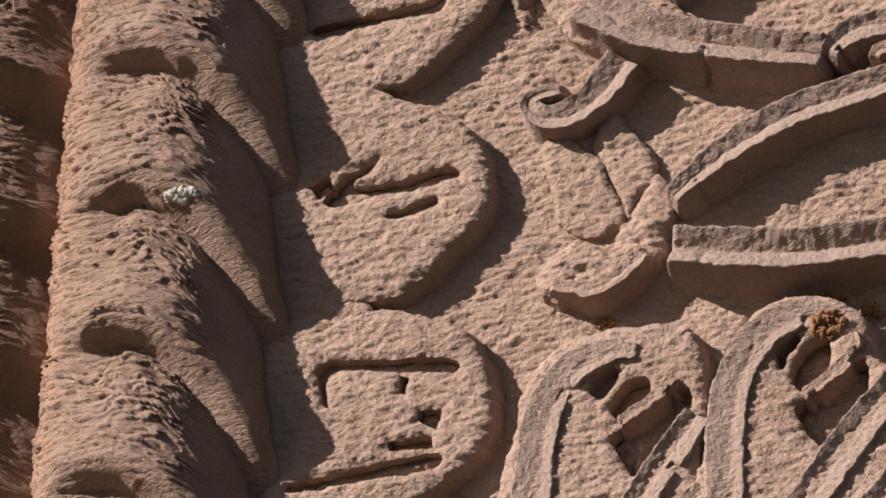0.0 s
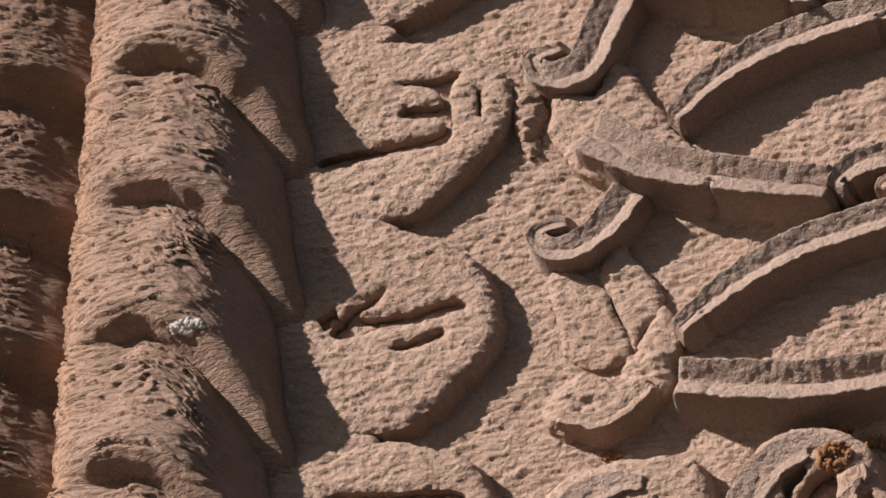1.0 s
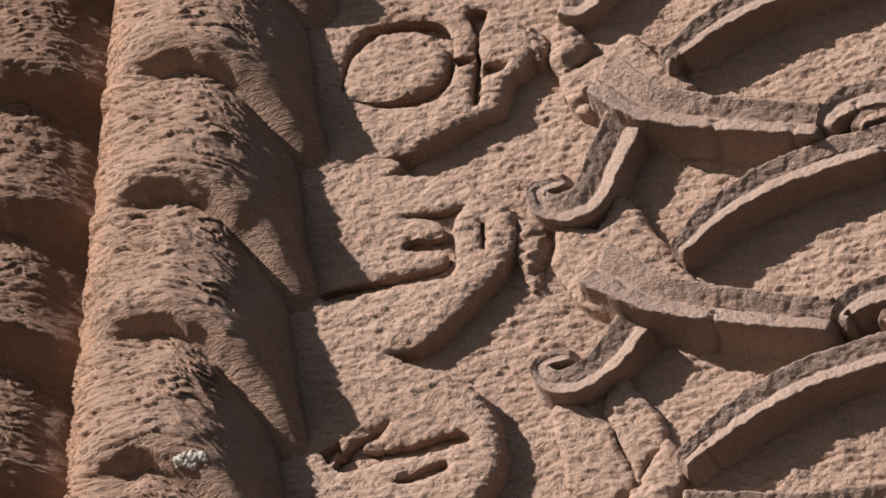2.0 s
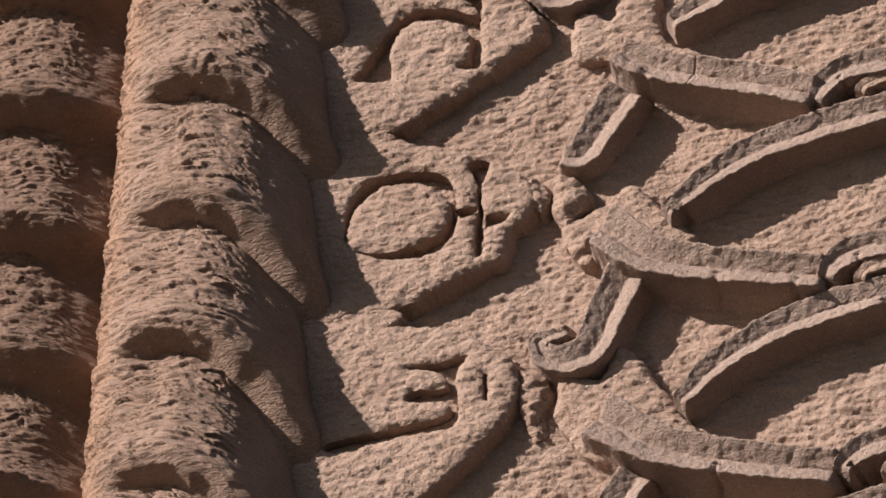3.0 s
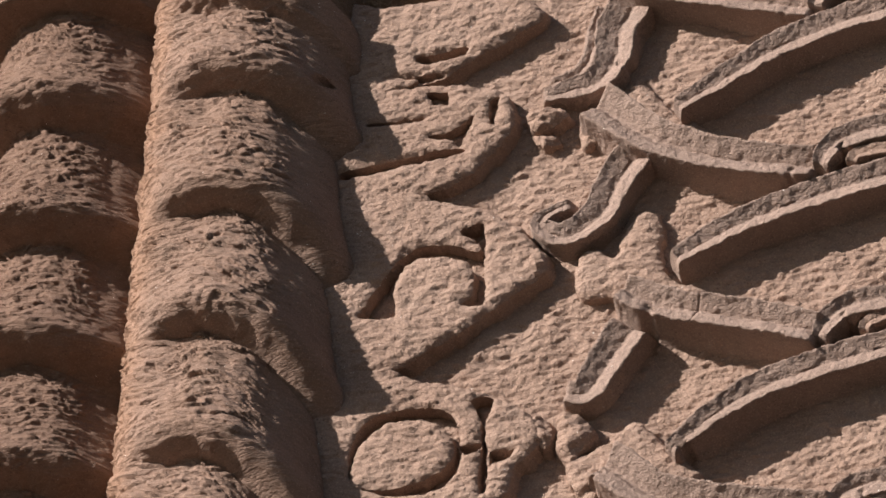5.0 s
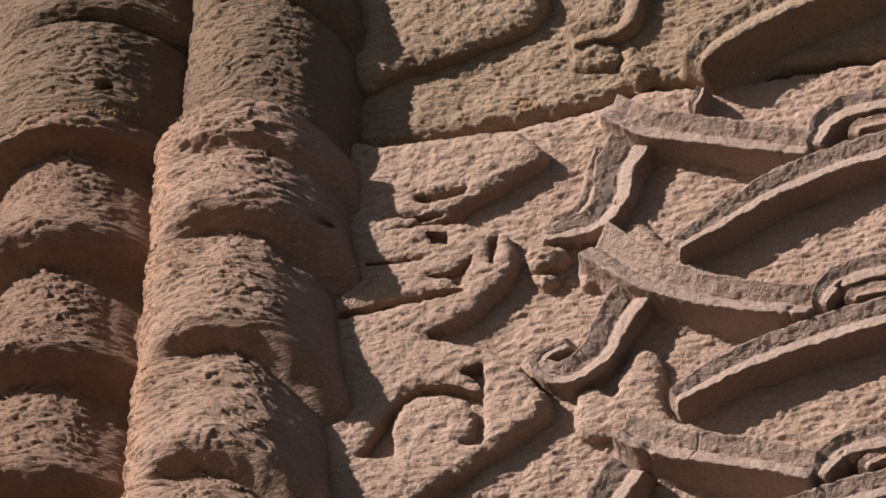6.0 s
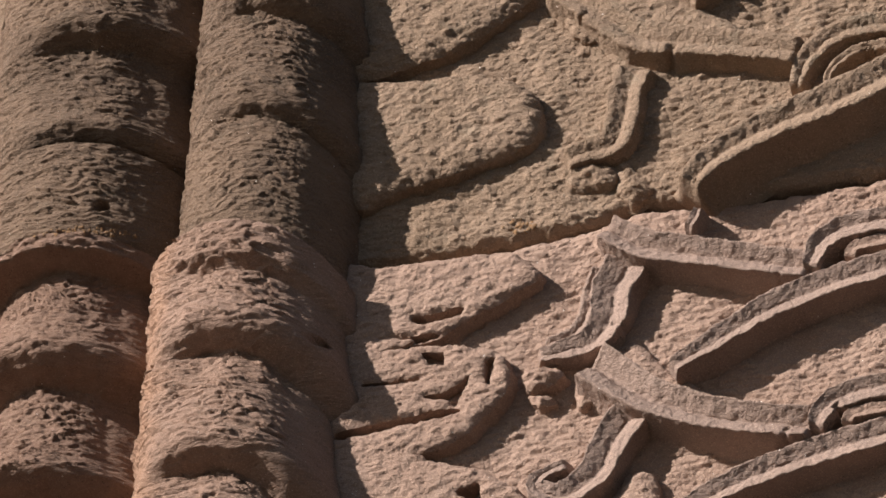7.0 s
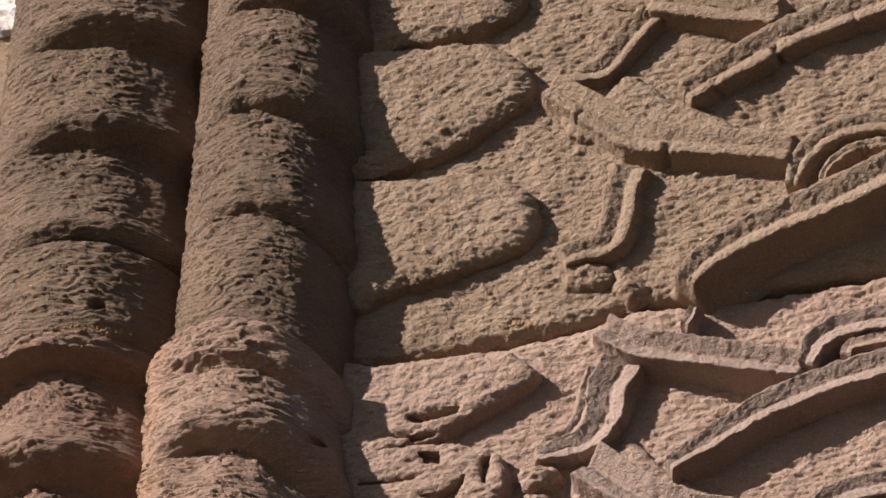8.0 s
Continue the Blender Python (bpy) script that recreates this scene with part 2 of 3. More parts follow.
def ribbon(name, points, widths, height, material, parent, base=0.0, valley=0.10, depth=0.235, spread=0.18, label="", seed=1, step=0.0045, worn=0.0):
    """A carved hollow band along a line in (x, z); its thick lip is on the right of the way along it."""
    w = np.interp(np.linspace(0, 1, len(points)), np.linspace(0, 1, len(widths)), widths)
    line = smooth_line(np.c_[np.array(points, float), w], step)
    ctr, wid = line[:, :2], line[:, 2]
    d = np.gradient(ctr, axis=0)
    d /= np.linalg.norm(d, axis=1)[:, None] + 1e-9
    right = np.c_[d[:, 1], -d[:, 0]]
    u = np.r_[[-1.0] * 6, -0.99, np.linspace(-0.94, 0.56, 20), np.linspace(0.64, 0.95, 5), 0.99, [1.0] * 6]
    drop = np.interp(u, (-1.0, -0.9, valley - 0.07, valley, valley + 0.25, 0.88, 1.0), (0.0, 0.03, 0.95, 1.0, 0.55, 0.10, 0.04))
    side = np.zeros(len(u))
    for k, v in enumerate((1.0, 0.93, 0.82, 0.6, 0.3, 0.1)):
        side[[k, -1 - k]] = v
    s_end = np.r_[0, np.cumsum(np.linalg.norm(np.diff(ctr, axis=0), axis=1))]
    close = np.clip(np.minimum(s_end, s_end[-1] - s_end) / 0.016, 0, 1) ** 0.4
    rows, m = [], len(ctr)
    for k, uu in enumerate(u):
        q = ctr + right * (uu * wid / 2)[:, None]
        p3 = np.c_[q[:, 0], np.zeros(len(q)), q[:, 1]]
        flare = 1 + (spread * side[k] + 0.75 * side[k] ** 5) * height / np.maximum(wid, 0.02)
        q = ctr + right * (uu * flare * wid / 2 + 0.0036 * rough(p3 + side[k], 0.03, 4, seed + (uu > 0)))[:, None]
        bite = np.clip(rough(np.c_[ctr[:, 0], np.full(m, 0.3), ctr[:, 1]], 0.07, 3, seed + 31) - 0.62, 0, 1) * (uu > 0.3)
        q = q - right * (bite * 0.035 * (uu > 0.6))[:, None]
        edge = 0.005 * (abs(uu) > 0.96) + bite * 0.05 + worn * np.clip((abs(uu) - 0.55) / 0.45, 0, 1) ** 2
        h = base + height - depth * wid * drop[k] - edge + 0.0012 * rough(p3, 0.06, 2, seed + 7) + (0.0016 + 0.1 * worn) * rough(p3, 0.014, 3, seed + 8)
        h = h * (1 - side[k]) + (base - 0.02) * side[k]
        h = base - 0.02 + (h - base + 0.02) * close
        rows.append(np.c_[q[:, 0], -h, q[:, 1]])
    verts = np.vstack(rows)
    faces = [f[::-1] for f in grid_faces(len(u), m)]
    faces += [tuple(r * m for r in range(len(u))), tuple(r * m + m - 1 for r in reversed(range(len(u))))]
    return part(name, verts, faces, material, parent, label)


def thing(name, label, category, group=""):
    return tagged(new(name), label, category, group)


# ---------------------------------------------------------------- the wall
JOINT = [(-1.9, 8.27), (-0.25, 8.272), (0.05, 8.285), (0.25, 8.30), (0.36, 8.335), (0.46, 8.33), (0.60, 8.315), (0.95, 8.325), (1.6, 8.33)]


def joint_z(x):
    jx, jz = zip(*JOINT)
    return np.interp(x, jx, jz)


def wall_piece(name, x0, x1, z0, z1, material, label, y0=0.0, step=0.0038, seed=3, joint_low=False, joint_high=False, lump=0.006):
    xs = np.linspace(x0, x1, int((x1 - x0) / step) + 1)
    zs = np.linspace(0, 1, int((z1 - z0) / step) + 1)
    gx, k = np.meshgrid(xs, zs)
    p = np.c_[gx.ravel(), np.zeros(gx.size), np.zeros(gx.size)]
    wob = 0.006 * rough(p, 0.05, 3, 77)
    low = joint_z(p[:, 0]) + 0.004 + wob if joint_low else np.full(len(p), z0)
    high = joint_z(p[:, 0]) - 0.004 + wob if joint_high else np.full(len(p), z1)
    kk = k.ravel()
    p[:, 2] = low + (high - low) * kk
    gap = np.minimum((p[:, 2] - low) if joint_low else 9, (high - p[:, 2]) if joint_high else 9)
    relief = lump * rough(p, 0.13, 2, seed) + 0.0053 * rough(p, 0.014, 3, seed + 4, (0.48, 1, 1.4))
    p[:, 1] = y0 - relief + 0.04 * np.exp(-gap / 0.009)
    n, m = len(zs), len(xs)
    faces = grid_faces(n, m)
    # thickness
    border = [*range(m), *range(2 * m - 1, n * m, m), *range(n * m - 2, (n - 1) * m - 1, -1), *range((n - 2) * m, 0, -m)]
    q = p[border].copy()
    q[:, 1] = y0 + 0.45
    s = n * m
    b = len(border)
    faces += [(border[j], s + j, s + (j + 1) % b, border[(j + 1) % b]) for j in range(b)]
    faces.append(tuple(range(s + b - 1, s - 1, -1)))
    ob = new(name, mesh_of(name, np.vstack([p, q]), faces, material))
    return tagged(ob, label, "wall", "", "structure")


wall_piece("wall_lower", -0.42, 1.15, 5.35, 8.3, PINK, "pink sandstone facade block with rough pecked background", joint_high=True)
wall_piece("wall_upper", -0.42, 1.15, 8.3, 9.75, BROWN, "brown weathered sandstone block above an open joint", joint_low=True, seed=13, lump=0.008)


def plain(name, x0, x1, z0, z1, y0, material, label):
    """A plain stretch of facade, out to where nothing is seen."""
    wall_piece(name, x0, x1, z0, z1, material, label, y0=y0, step=0.08, seed=61)


plain("wall_base", -0.42, 1.15, 0.0, 5.345, 0.0, PINK, "plain pink sandstone facade below the carving")
plain("wall_right", 1.155, 5.0, 0.0, 11.0, 0.0, PINK, "plain pink sandstone facade beside the carving")
plain("wall_crown", -0.42, 1.15, 9.755, 11.0, 0.0, BROWN, "plain brown sandstone facade above the carving")
plain("wall_far", -5.0, -1.755, 0.0, 11.0, 0.2, BROWN, "plain sandstone facade beyond the columns")
plain("wall_foot", -1.75, -0.425, 0.0, 5.295, 0.2, BROWN, "plain sandstone facade behind the column feet")
gm = mesh_of("ground", [(-400, -400, 0), (400, -400, 0), (400, 400, 0), (-400, 400, 0)], [(0, 1, 2, 3)], PAVING, False)
tagged(new("ground", gm), "worn grey stone paving of the open square", "ground", "", "structure")


# ---------------------------------------------------------------- the columns
def droop(phi, z):
    k = np.interp(z, (5.5, 6.2, 8.0, 9.5), DROOP)
    return k * np.clip(phi + 0.25, 0, None) ** 1.6


DROOP = (0.15, 0.14, 0.075, 0.05)


def column(name, line, r_lip, r_neck, first, pitch, count, label, joint, seed, lip_top, lo=-1.7, hi=1.8, fade=(-1.0, -0.3), lean=1.0, thin=0.15, dents=(), hold=1.2, level_top=0.38, material=None, crown=0.6, raised=0.0, shift_top=0.0):
    """A tapering shaft of drums, each with an overhanging lip near its foot. line: x, y at the foot and the head."""
    col = thing(name, label, "column", "columns of the portal")
    for i in range(count):
        zb, zt = first + pitch * i, first + pitch * (i + 1)
        zb, zt = zb + (raised if i == joint else 0.0), zt + (raised if i == joint - 1 else 0.0)
        top = i >= joint
        phi = np.linspace(lo, hi, 210)
        s = np.r_[np.linspace(-0.03, 0.245, 28), np.linspace(0.255, 1.02, 84)]
        rad = np.interp(s, (-0.03, 0.0, 0.032, 0.078, 0.13, 0.175, 0.23, 0.35, 0.6, 0.85, 1.02), (-0.25, 0.0, 0.42, 0.80, 0.95, 1.0, 0.96, 0.74, 0.46, 0.25, -0.05))
        rad = np.sign(rad) * np.abs(rad) ** hold
        ss, pp = np.meshgrid(s, phi, indexing="ij")
        f0, f1 = (-0.95, -0.1) if top else fade
        k = np.clip((pp - f0) / (f1 - f0), 0, 1)
        k = k * k * (3 - 2 * k) * (1 - 0.35 * np.clip((pp - 0.65) / 0.5, 0, 1)) * (0.12 if i == joint else lip_top if top else 1.0)
        level = level_top if top else 0.88
        rr = level + (rad[:, None] - level) * k
        rr = np.maximum(rr, max(0.78, 0.9 * level_top) * np.clip((ss - crown) * (2.4 / (1 - crown)), 0, 1)) if i == joint - 1 else rr
        z = zb + ss * (zt - zb)
        f_z = (z - 5.6) / 3.6
        thick = 1.0 - thin * f_z
        cx = line[0] + (line[2] - line[0]) * f_z
        cx = cx + (shift_top if top else 0.0)
        cy = line[1] + (line[3] - line[1]) * f_z
        z = z - lean * droop(pp, zb)
        radius = (r_neck + (r_lip - r_neck) * rr) * thick
        arc = np.c_[(pp * r_lip).ravel(), np.zeros(pp.size), (z + 0.75 * lean * droop(pp, zb)).ravel()]
        p = np.c_[arc[:, 0], np.zeros(pp.size), z.ravel()]
        # ledges left by the point chisel, one over another
        phase = arc[:, 2] / 0.021 + 1.9 * rough(arc, 0.14, 2, seed + 30, (0.6, 1, 1)) + 0.75 * rough(arc, 0.03, 2, seed + 33, (0.4, 1, 1))
        ledge = 1 - (phase - np.floor(phase))
        strength = np.clip(0.6 + 0.55 * rough(arc, 0.05, 2, seed + 36, (0.3, 1, 1)), 0.2, 1.2)
        shade = np.clip((pp.ravel() - 0.30) / 0.45, 0, 1)
        side = 1 - 0.85 * shade * shade * (3 - 2 * shade)
        marks = side * (0.0145 * ledge * strength + 0.002) + (0.0014 + 0.0046 * side) * rough(arc, 0.022, 3, seed + 50 + i, (0.35, 1, 1.4)) + 0.003 * rough(p, 0.12, 2, seed + 90)
        marks = marks * (1 - 0.65 * np.exp(-((ss.ravel() - 0.10) / 0.07) ** 2))
        if top:
            marks = 0.7 * marks + 0.0022 * rough(arc, 0.03, 3, seed + 70, (0.7, 1, 1))
        radius = radius.ravel() + marks
        f = pp.ravel()
        lip_edge = np.exp(-((ss.ravel() - 0.08) / 0.09) ** 2)
        zz = z.ravel() + 0.007 * rough(np.c_[arc[:, 0], np.full(f.size, i * 3.7), 0 * f], 0.09, 2, seed + 5) * lip_edge
        verts = np.c_[cx.ravel() + radius * np.sin(f), cy.ravel() - radius * np.cos(f), zz]
        for dx, dz, dr, dd in dents:
            near = np.exp(-(((verts[:, 0] - dx) ** 2 + (verts[:, 2] - dz) ** 2) / dr ** 2) ** 2) * (np.cos(f) > 0)
            verts[:, 1] += dd * near
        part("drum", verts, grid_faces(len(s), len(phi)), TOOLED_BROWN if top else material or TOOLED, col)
    return col

column("ringed_column", (-0.560, 0.0, -0.455, 0.03), 0.260, 0.176, 5.236, 0.3065, 15, "tooled pink sandstone column of overlapping ring drums", 10, 200, 0.62, thin=0.02, shift_top=0.003, dents=((-0.309, 7.996, 0.016, 0.05),))
column("ringed_column", (-1.024, 0.15, -0.919, 0.15), 0.314, 0.205, 5.285, 0.3065, 15, "tooled sandstone column set back beside another column", 10, 400, 0.7, fade=(-3.0, -2.5), lean=0.5, hold=1.8, level_top=1.0, crown=0.86, raised=0.05, material=TOOLED_RED_DIM, thin=0.12, dents=((-0.841, 8.469, 0.013, 0.07),))
wall_piece("wall_left", -1.75, -0.4, 5.3, 9.57, BROWN, "brown sandstone wall behind the columns with orange lichen", y0=0.2, step=0.008, seed=23)
wall_piece("wall_left_top", -1.75, -1.19, 9.575, 10.1, PALE, "pale limestone block above the brown wall", y0=0.19, step=0.008, seed=33)

wall_piece("wall_left_crown", -1.145, -0.4, 9.575, 10.1, BROWN, "brown sandstone wall behind the column heads", y0=0.2, step=0.012, seed=43)


# ---------------------------------------------------------------- carving
slab("carved_shield", [(-0.379, 5.916), (-0.239, 5.913), (-0.135, 5.942), (0.027, 5.896), (0.100, 5.811), (0.122, 5.725), (0.101, 5.620), (0.023, 5.556), (-0.066, 5.506), (-0.292, 5.456), (-0.369, 5.654)],
     0.0556, PINK, "pink sandstone shield with a square bracket letter", "carving", "row of shields", grooves=[[(-0.227, 5.830), (-0.086, 5.825), (0.037, 5.815), (0.040, 5.785), (-0.085, 5.798), (-0.206, 5.806), (-0.212, 5.734), (-0.232, 5.773)], [(-0.028, 5.710), (0.022, 5.709), (0.009, 5.664), (-0.031, 5.690)], [(-0.089, 5.650), (0.001, 5.653), (0.004, 5.627), (-0.086, 5.631)], [(-0.279, 5.580), (-0.137, 5.600), (0.005, 5.617), (0.008, 5.584), (-0.136, 5.572), (-0.273, 5.559)], [(-0.067, 5.792), (-0.048, 5.780), (-0.054, 5.747), (-0.068, 5.751)]], seed=17)
slab("carved_shield", [(-0.399, 6.400), (-0.208, 6.401), (-0.102, 6.401), (0.017, 6.353), (0.088, 6.273), (0.108, 6.178), (0.080, 6.100), (0.018, 6.039), (-0.056, 5.974), (-0.136, 5.954), (-0.263, 5.932), (-0.380, 5.929)],
     0.0541, PINK, "pink sandstone shield with a slanting letter", "carving", "row of shields", grooves=[[(-0.237, 6.189), (-0.203, 6.228), (-0.157, 6.255), (-0.124, 6.267), (-0.144, 6.238), (-0.173, 6.216), (-0.085, 6.215), (0.019, 6.235), (0.041, 6.213), (-0.038, 6.192), (-0.131, 6.186), (-0.213, 6.169)], [(-0.107, 6.142), (-0.049, 6.158), (-0.005, 6.172), (-0.004, 6.151), (-0.060, 6.137), (-0.095, 6.131)], [(-0.267, 6.221), (-0.227, 6.241), (-0.214, 6.208), (-0.249, 6.193)]], seed=24)
slab("carved_shield", [(-0.389, 6.874), (-0.243, 6.851), (-0.122, 6.843), (0.035, 6.792), (0.119, 6.722), (0.126, 6.656), (0.098, 6.588), (0.040, 6.525), (-0.029, 6.463), (-0.105, 6.428), (-0.229, 6.417), (-0.372, 6.422)],
     0.0526, PINK, "pink sandstone shield with a three-armed letter", "carving", "row of shields", grooves=[[(-0.101, 6.735), (-0.035, 6.739), (0.026, 6.747), (0.001, 6.704), (0.001, 6.594), (-0.115, 6.578), (-0.245, 6.558), (-0.267, 6.582), (-0.127, 6.600), (-0.023, 6.617), (-0.021, 6.646), (-0.099, 6.656), (-0.088, 6.679), (-0.022, 6.680), (-0.032, 6.713)], [(0.058, 6.704), (0.068, 6.702), (0.069, 6.635), (0.059, 6.639)]], seed=31)
slab("carved_shield", [(-0.342, 7.294), (-0.243, 7.291), (-0.145, 7.285), (0.040, 7.222), (0.138, 7.154), (0.163, 7.099), (0.140, 7.055), (0.110, 7.039), (0.093, 6.981), (0.022, 6.940), (-0.121, 6.881), (-0.253, 6.849), (-0.326, 6.858)],
     0.0511, PINK, "pink sandstone shield with a ring letter", "carving", "row of shields", grooves=[[(-0.245, 7.048), (-0.247, 7.116), (-0.215, 7.180), (-0.142, 7.203), (-0.063, 7.196), (-0.019, 7.159), (-0.007, 7.055), (-0.052, 7.001), (-0.149, 6.998), (-0.222, 7.025), (-0.149, 7.015), (-0.065, 7.034), (-0.023, 7.074), (-0.033, 7.133), (-0.093, 7.173), (-0.166, 7.173), (-0.220, 7.133), (-0.239, 7.088)], [(0.014, 7.204), (0.062, 7.204), (0.047, 7.129), (0.052, 7.007), (0.033, 6.986), (0.036, 7.144)], [(0.053, 7.079), (0.109, 7.074), (0.098, 7.057), (0.056, 7.044)], [(-0.012, 7.097), (0.037, 7.101), (0.031, 7.080), (0.001, 7.075)]], seed=38, deep=0.042)
slab("carved_shield", [(-0.334, 7.739), (-0.221, 7.731), (-0.101, 7.723), (0.031, 7.674), (0.119, 7.610), (0.166, 7.526), (0.151, 7.486), (0.097, 7.452), (-0.025, 7.373), (-0.146, 7.308), (-0.219, 7.298), (-0.319, 7.306)],
     0.0496, PINK, "pink sandstone shield with an arched letter", "carving", "row of shields", grooves=[[(-0.162, 7.438), (-0.160, 7.512), (-0.128, 7.564), (-0.066, 7.573), (-0.010, 7.553), (0.012, 7.521), (0.010, 7.465), (-0.014, 7.444), (0.035, 7.442), (0.036, 7.532), (0.034, 7.636), (0.007, 7.635), (-0.020, 7.625), (0.017, 7.598), (0.023, 7.569), (-0.042, 7.597), (-0.117, 7.598), (-0.171, 7.552), (-0.225, 7.473), (-0.236, 7.444)]], seed=45, deep=0.045)
slab("carved_shield", [(-0.311, 8.040), (-0.195, 8.023), (-0.055, 8.012), (0.060, 7.978), (0.092, 7.917), (0.087, 7.867), (0.038, 7.809), (-0.024, 7.762), (-0.105, 7.734), (-0.186, 7.736), (-0.300, 7.748)],
     0.0481, PINK, "worn pink sandstone shield with a barred letter", "carving", "row of shields", grooves=[[(-0.105, 7.997), (-0.054, 7.992), (-0.053, 7.958), (-0.085, 7.961)], [(-0.230, 7.938), (-0.167, 7.936), (-0.110, 7.933), (-0.110, 7.925), (-0.167, 7.927), (-0.230, 7.929)], [(-0.290, 7.822), (-0.177, 7.832), (-0.038, 7.843), (-0.023, 7.826), (-0.138, 7.816), (-0.277, 7.802)], [(-0.096, 7.883), (-0.039, 7.889), (0.004, 7.917), (-0.026, 7.849), (-0.045, 7.866), (-0.077, 7.872)], [(0.037, 7.955), (0.060, 7.963), (0.051, 7.891), (0.039, 7.896)]], seed=52)
slab("carved_shield", [(-0.319, 8.252), (-0.202, 8.247), (-0.048, 8.238), (0.080, 8.234), (0.138, 8.193), (0.151, 8.151), (0.082, 8.113), (-0.006, 8.069), (-0.062, 8.038), (-0.119, 8.023), (-0.196, 8.046), (-0.312, 8.051)],
     0.0466, PINK, "pink sandstone leaf-shaped shield below the joint", "carving", "row of shields", grooves=[[(-0.131, 8.095), (-0.083, 8.097), (-0.013, 8.104), (-0.025, 8.084), (-0.069, 8.077), (-0.114, 8.075)], [(-0.248, 8.050), (-0.183, 8.044), (-0.081, 8.046), (-0.081, 8.034), (-0.183, 8.028), (-0.247, 8.038)]], seed=59)
slab("carved_shield", [(-0.303, 8.745), (-0.171, 8.755), (-0.013, 8.744), (0.093, 8.705), (0.146, 8.637), (0.141, 8.544), (0.031, 8.494), (-0.137, 8.459), (-0.293, 8.444)],
     0.045, BROWN, "weathered brown sandstone shield, blurred by erosion", "carving", "row of shields", seed=66, corner=0.02, lumps=0.005)
slab("carved_shield", [(-0.317, 9.123), (-0.128, 9.127), (0.033, 9.106), (0.121, 9.020), (0.122, 8.938), (-0.015, 8.839), (-0.146, 8.800), (-0.306, 8.795)],
     0.045, BROWN, "weathered brown sandstone shield, blurred by erosion", "carving", "row of shields", seed=73, corner=0.02, lumps=0.005)
slab("carved_shield", [(-0.333, 9.551), (-0.139, 9.510), (0.082, 9.379), (0.111, 9.238), (0.031, 9.162), (-0.156, 9.150), (-0.319, 9.158)],
     0.045, BROWN, "weathered brown sandstone shield, blurred by erosion", "carving", "row of shields", seed=80, corner=0.02, lumps=0.005)
SHIELDS = [o for o in scene.objects if o.name.startswith("carved_shield") and not o.parent]
for n, (wx, wz, half) in enumerate([(-0.134, 5.932, 0.045), (-0.102, 6.402, 0.05), (-0.121, 6.858, 0.05), (-0.146, 7.290, 0.045), (-0.094, 7.723, 0.04), (-0.13, 8.032, 0.03)]):
    slab("web", [(-0.42, wz + half), (-0.30, wz + half), (wx - 0.06, wz + half * 0.7), (wx + 0.004, wz), (wx - 0.06, wz - half * 0.7), (-0.30, wz - half), (-0.42, wz - half)], 0.0520 - 0.0014 * n, PINK, parent=SHIELDS[n], seed=700 + n, corner=0.006)
tendril_a = thing("carved_tendril", "grey-pink sandstone tendril with hollow bands and a curled hook", "carving", "row of tendrils")
ribbon("arm", [(0.472, 5.993), (0.592, 5.973), (0.725, 5.956), (0.836, 5.958), (0.989, 5.963)], [0.075, 0.085, 0.085, 0.08], 0.103, RIB, tendril_a, seed=87, valley=0.04, depth=0.38)
ribbon("leaf_band", [(0.473, 6.097), (0.554, 6.166), (0.644, 6.224), (0.745, 6.269), (0.911, 6.308), (1.014, 6.328)], [0.035, 0.06, 0.068, 0.068, 0.066], 0.079, RIB, tendril_a, seed=94)
tendril_b = thing("carved_tendril", "grey-pink sandstone tendril with hollow bands and a curled hook", "carving", "row of tendrils")
slab("calyx", [(0.225, 6.698), (0.288, 6.667), (0.319, 6.697), (0.331, 6.740), (0.381, 6.700), (0.432, 6.621), (0.481, 6.546), (0.536, 6.489), (0.450, 6.475), (0.364, 6.534), (0.308, 6.477), (0.252, 6.516), (0.207, 6.601)],
     0.037, PINK, parent=tendril_b, seed=115)
ribbon("arm", [(0.293, 6.564), (0.339, 6.533), (0.426, 6.475), (0.540, 6.435), (0.654, 6.406), (0.802, 6.373)], [0.10, 0.10, 0.088, 0.08, 0.076, 0.075], 0.101, RIB, tendril_b, seed=122, valley=0.04, depth=0.38)
ribbon("hook", [(0.270, 6.370), (0.227, 6.371), (0.190, 6.355), (0.216, 6.318), (0.280, 6.321), (0.343, 6.374), (0.388, 6.440)], [0.02, 0.03, 0.05, 0.07, 0.075], 0.065, RIB, tendril_b, seed=129)
ribbon("leaf_band", [(0.466, 6.564), (0.535, 6.639), (0.616, 6.692), (0.709, 6.729), (0.823, 6.757), (0.983, 6.781)], [0.035, 0.06, 0.068, 0.068, 0.066], 0.077, RIB, tendril_b, seed=136)
tendril_b_curl = \
ribbon("curl", [(0.794, 6.362), (0.823, 6.400), (0.874, 6.422), (0.980, 6.424)], [0.03, 0.055, 0.06, 0.06], 0.094, RIB, tendril_b, seed=143, valley=-0.1)
ribbon("curl_eye", [(0.888, 6.339), (0.899, 6.369), (0.967, 6.379)], [0.02, 0.028, 0.028], 0.086, PINK, tendril_b_curl, seed=150, depth=0.15)
tendril_c = thing("carved_tendril", "grey-pink sandstone tendril with hollow bands and a curled hook", "carving", "row of tendrils")
slab("calyx", [(0.218, 7.046), (0.275, 7.056), (0.338, 7.101), (0.370, 7.108), (0.402, 7.071), (0.453, 7.016), (0.503, 6.971), (0.440, 6.930), (0.352, 6.964), (0.288, 6.958), (0.225, 6.988)],
     0.036, PINK, parent=tendril_c, seed=157)
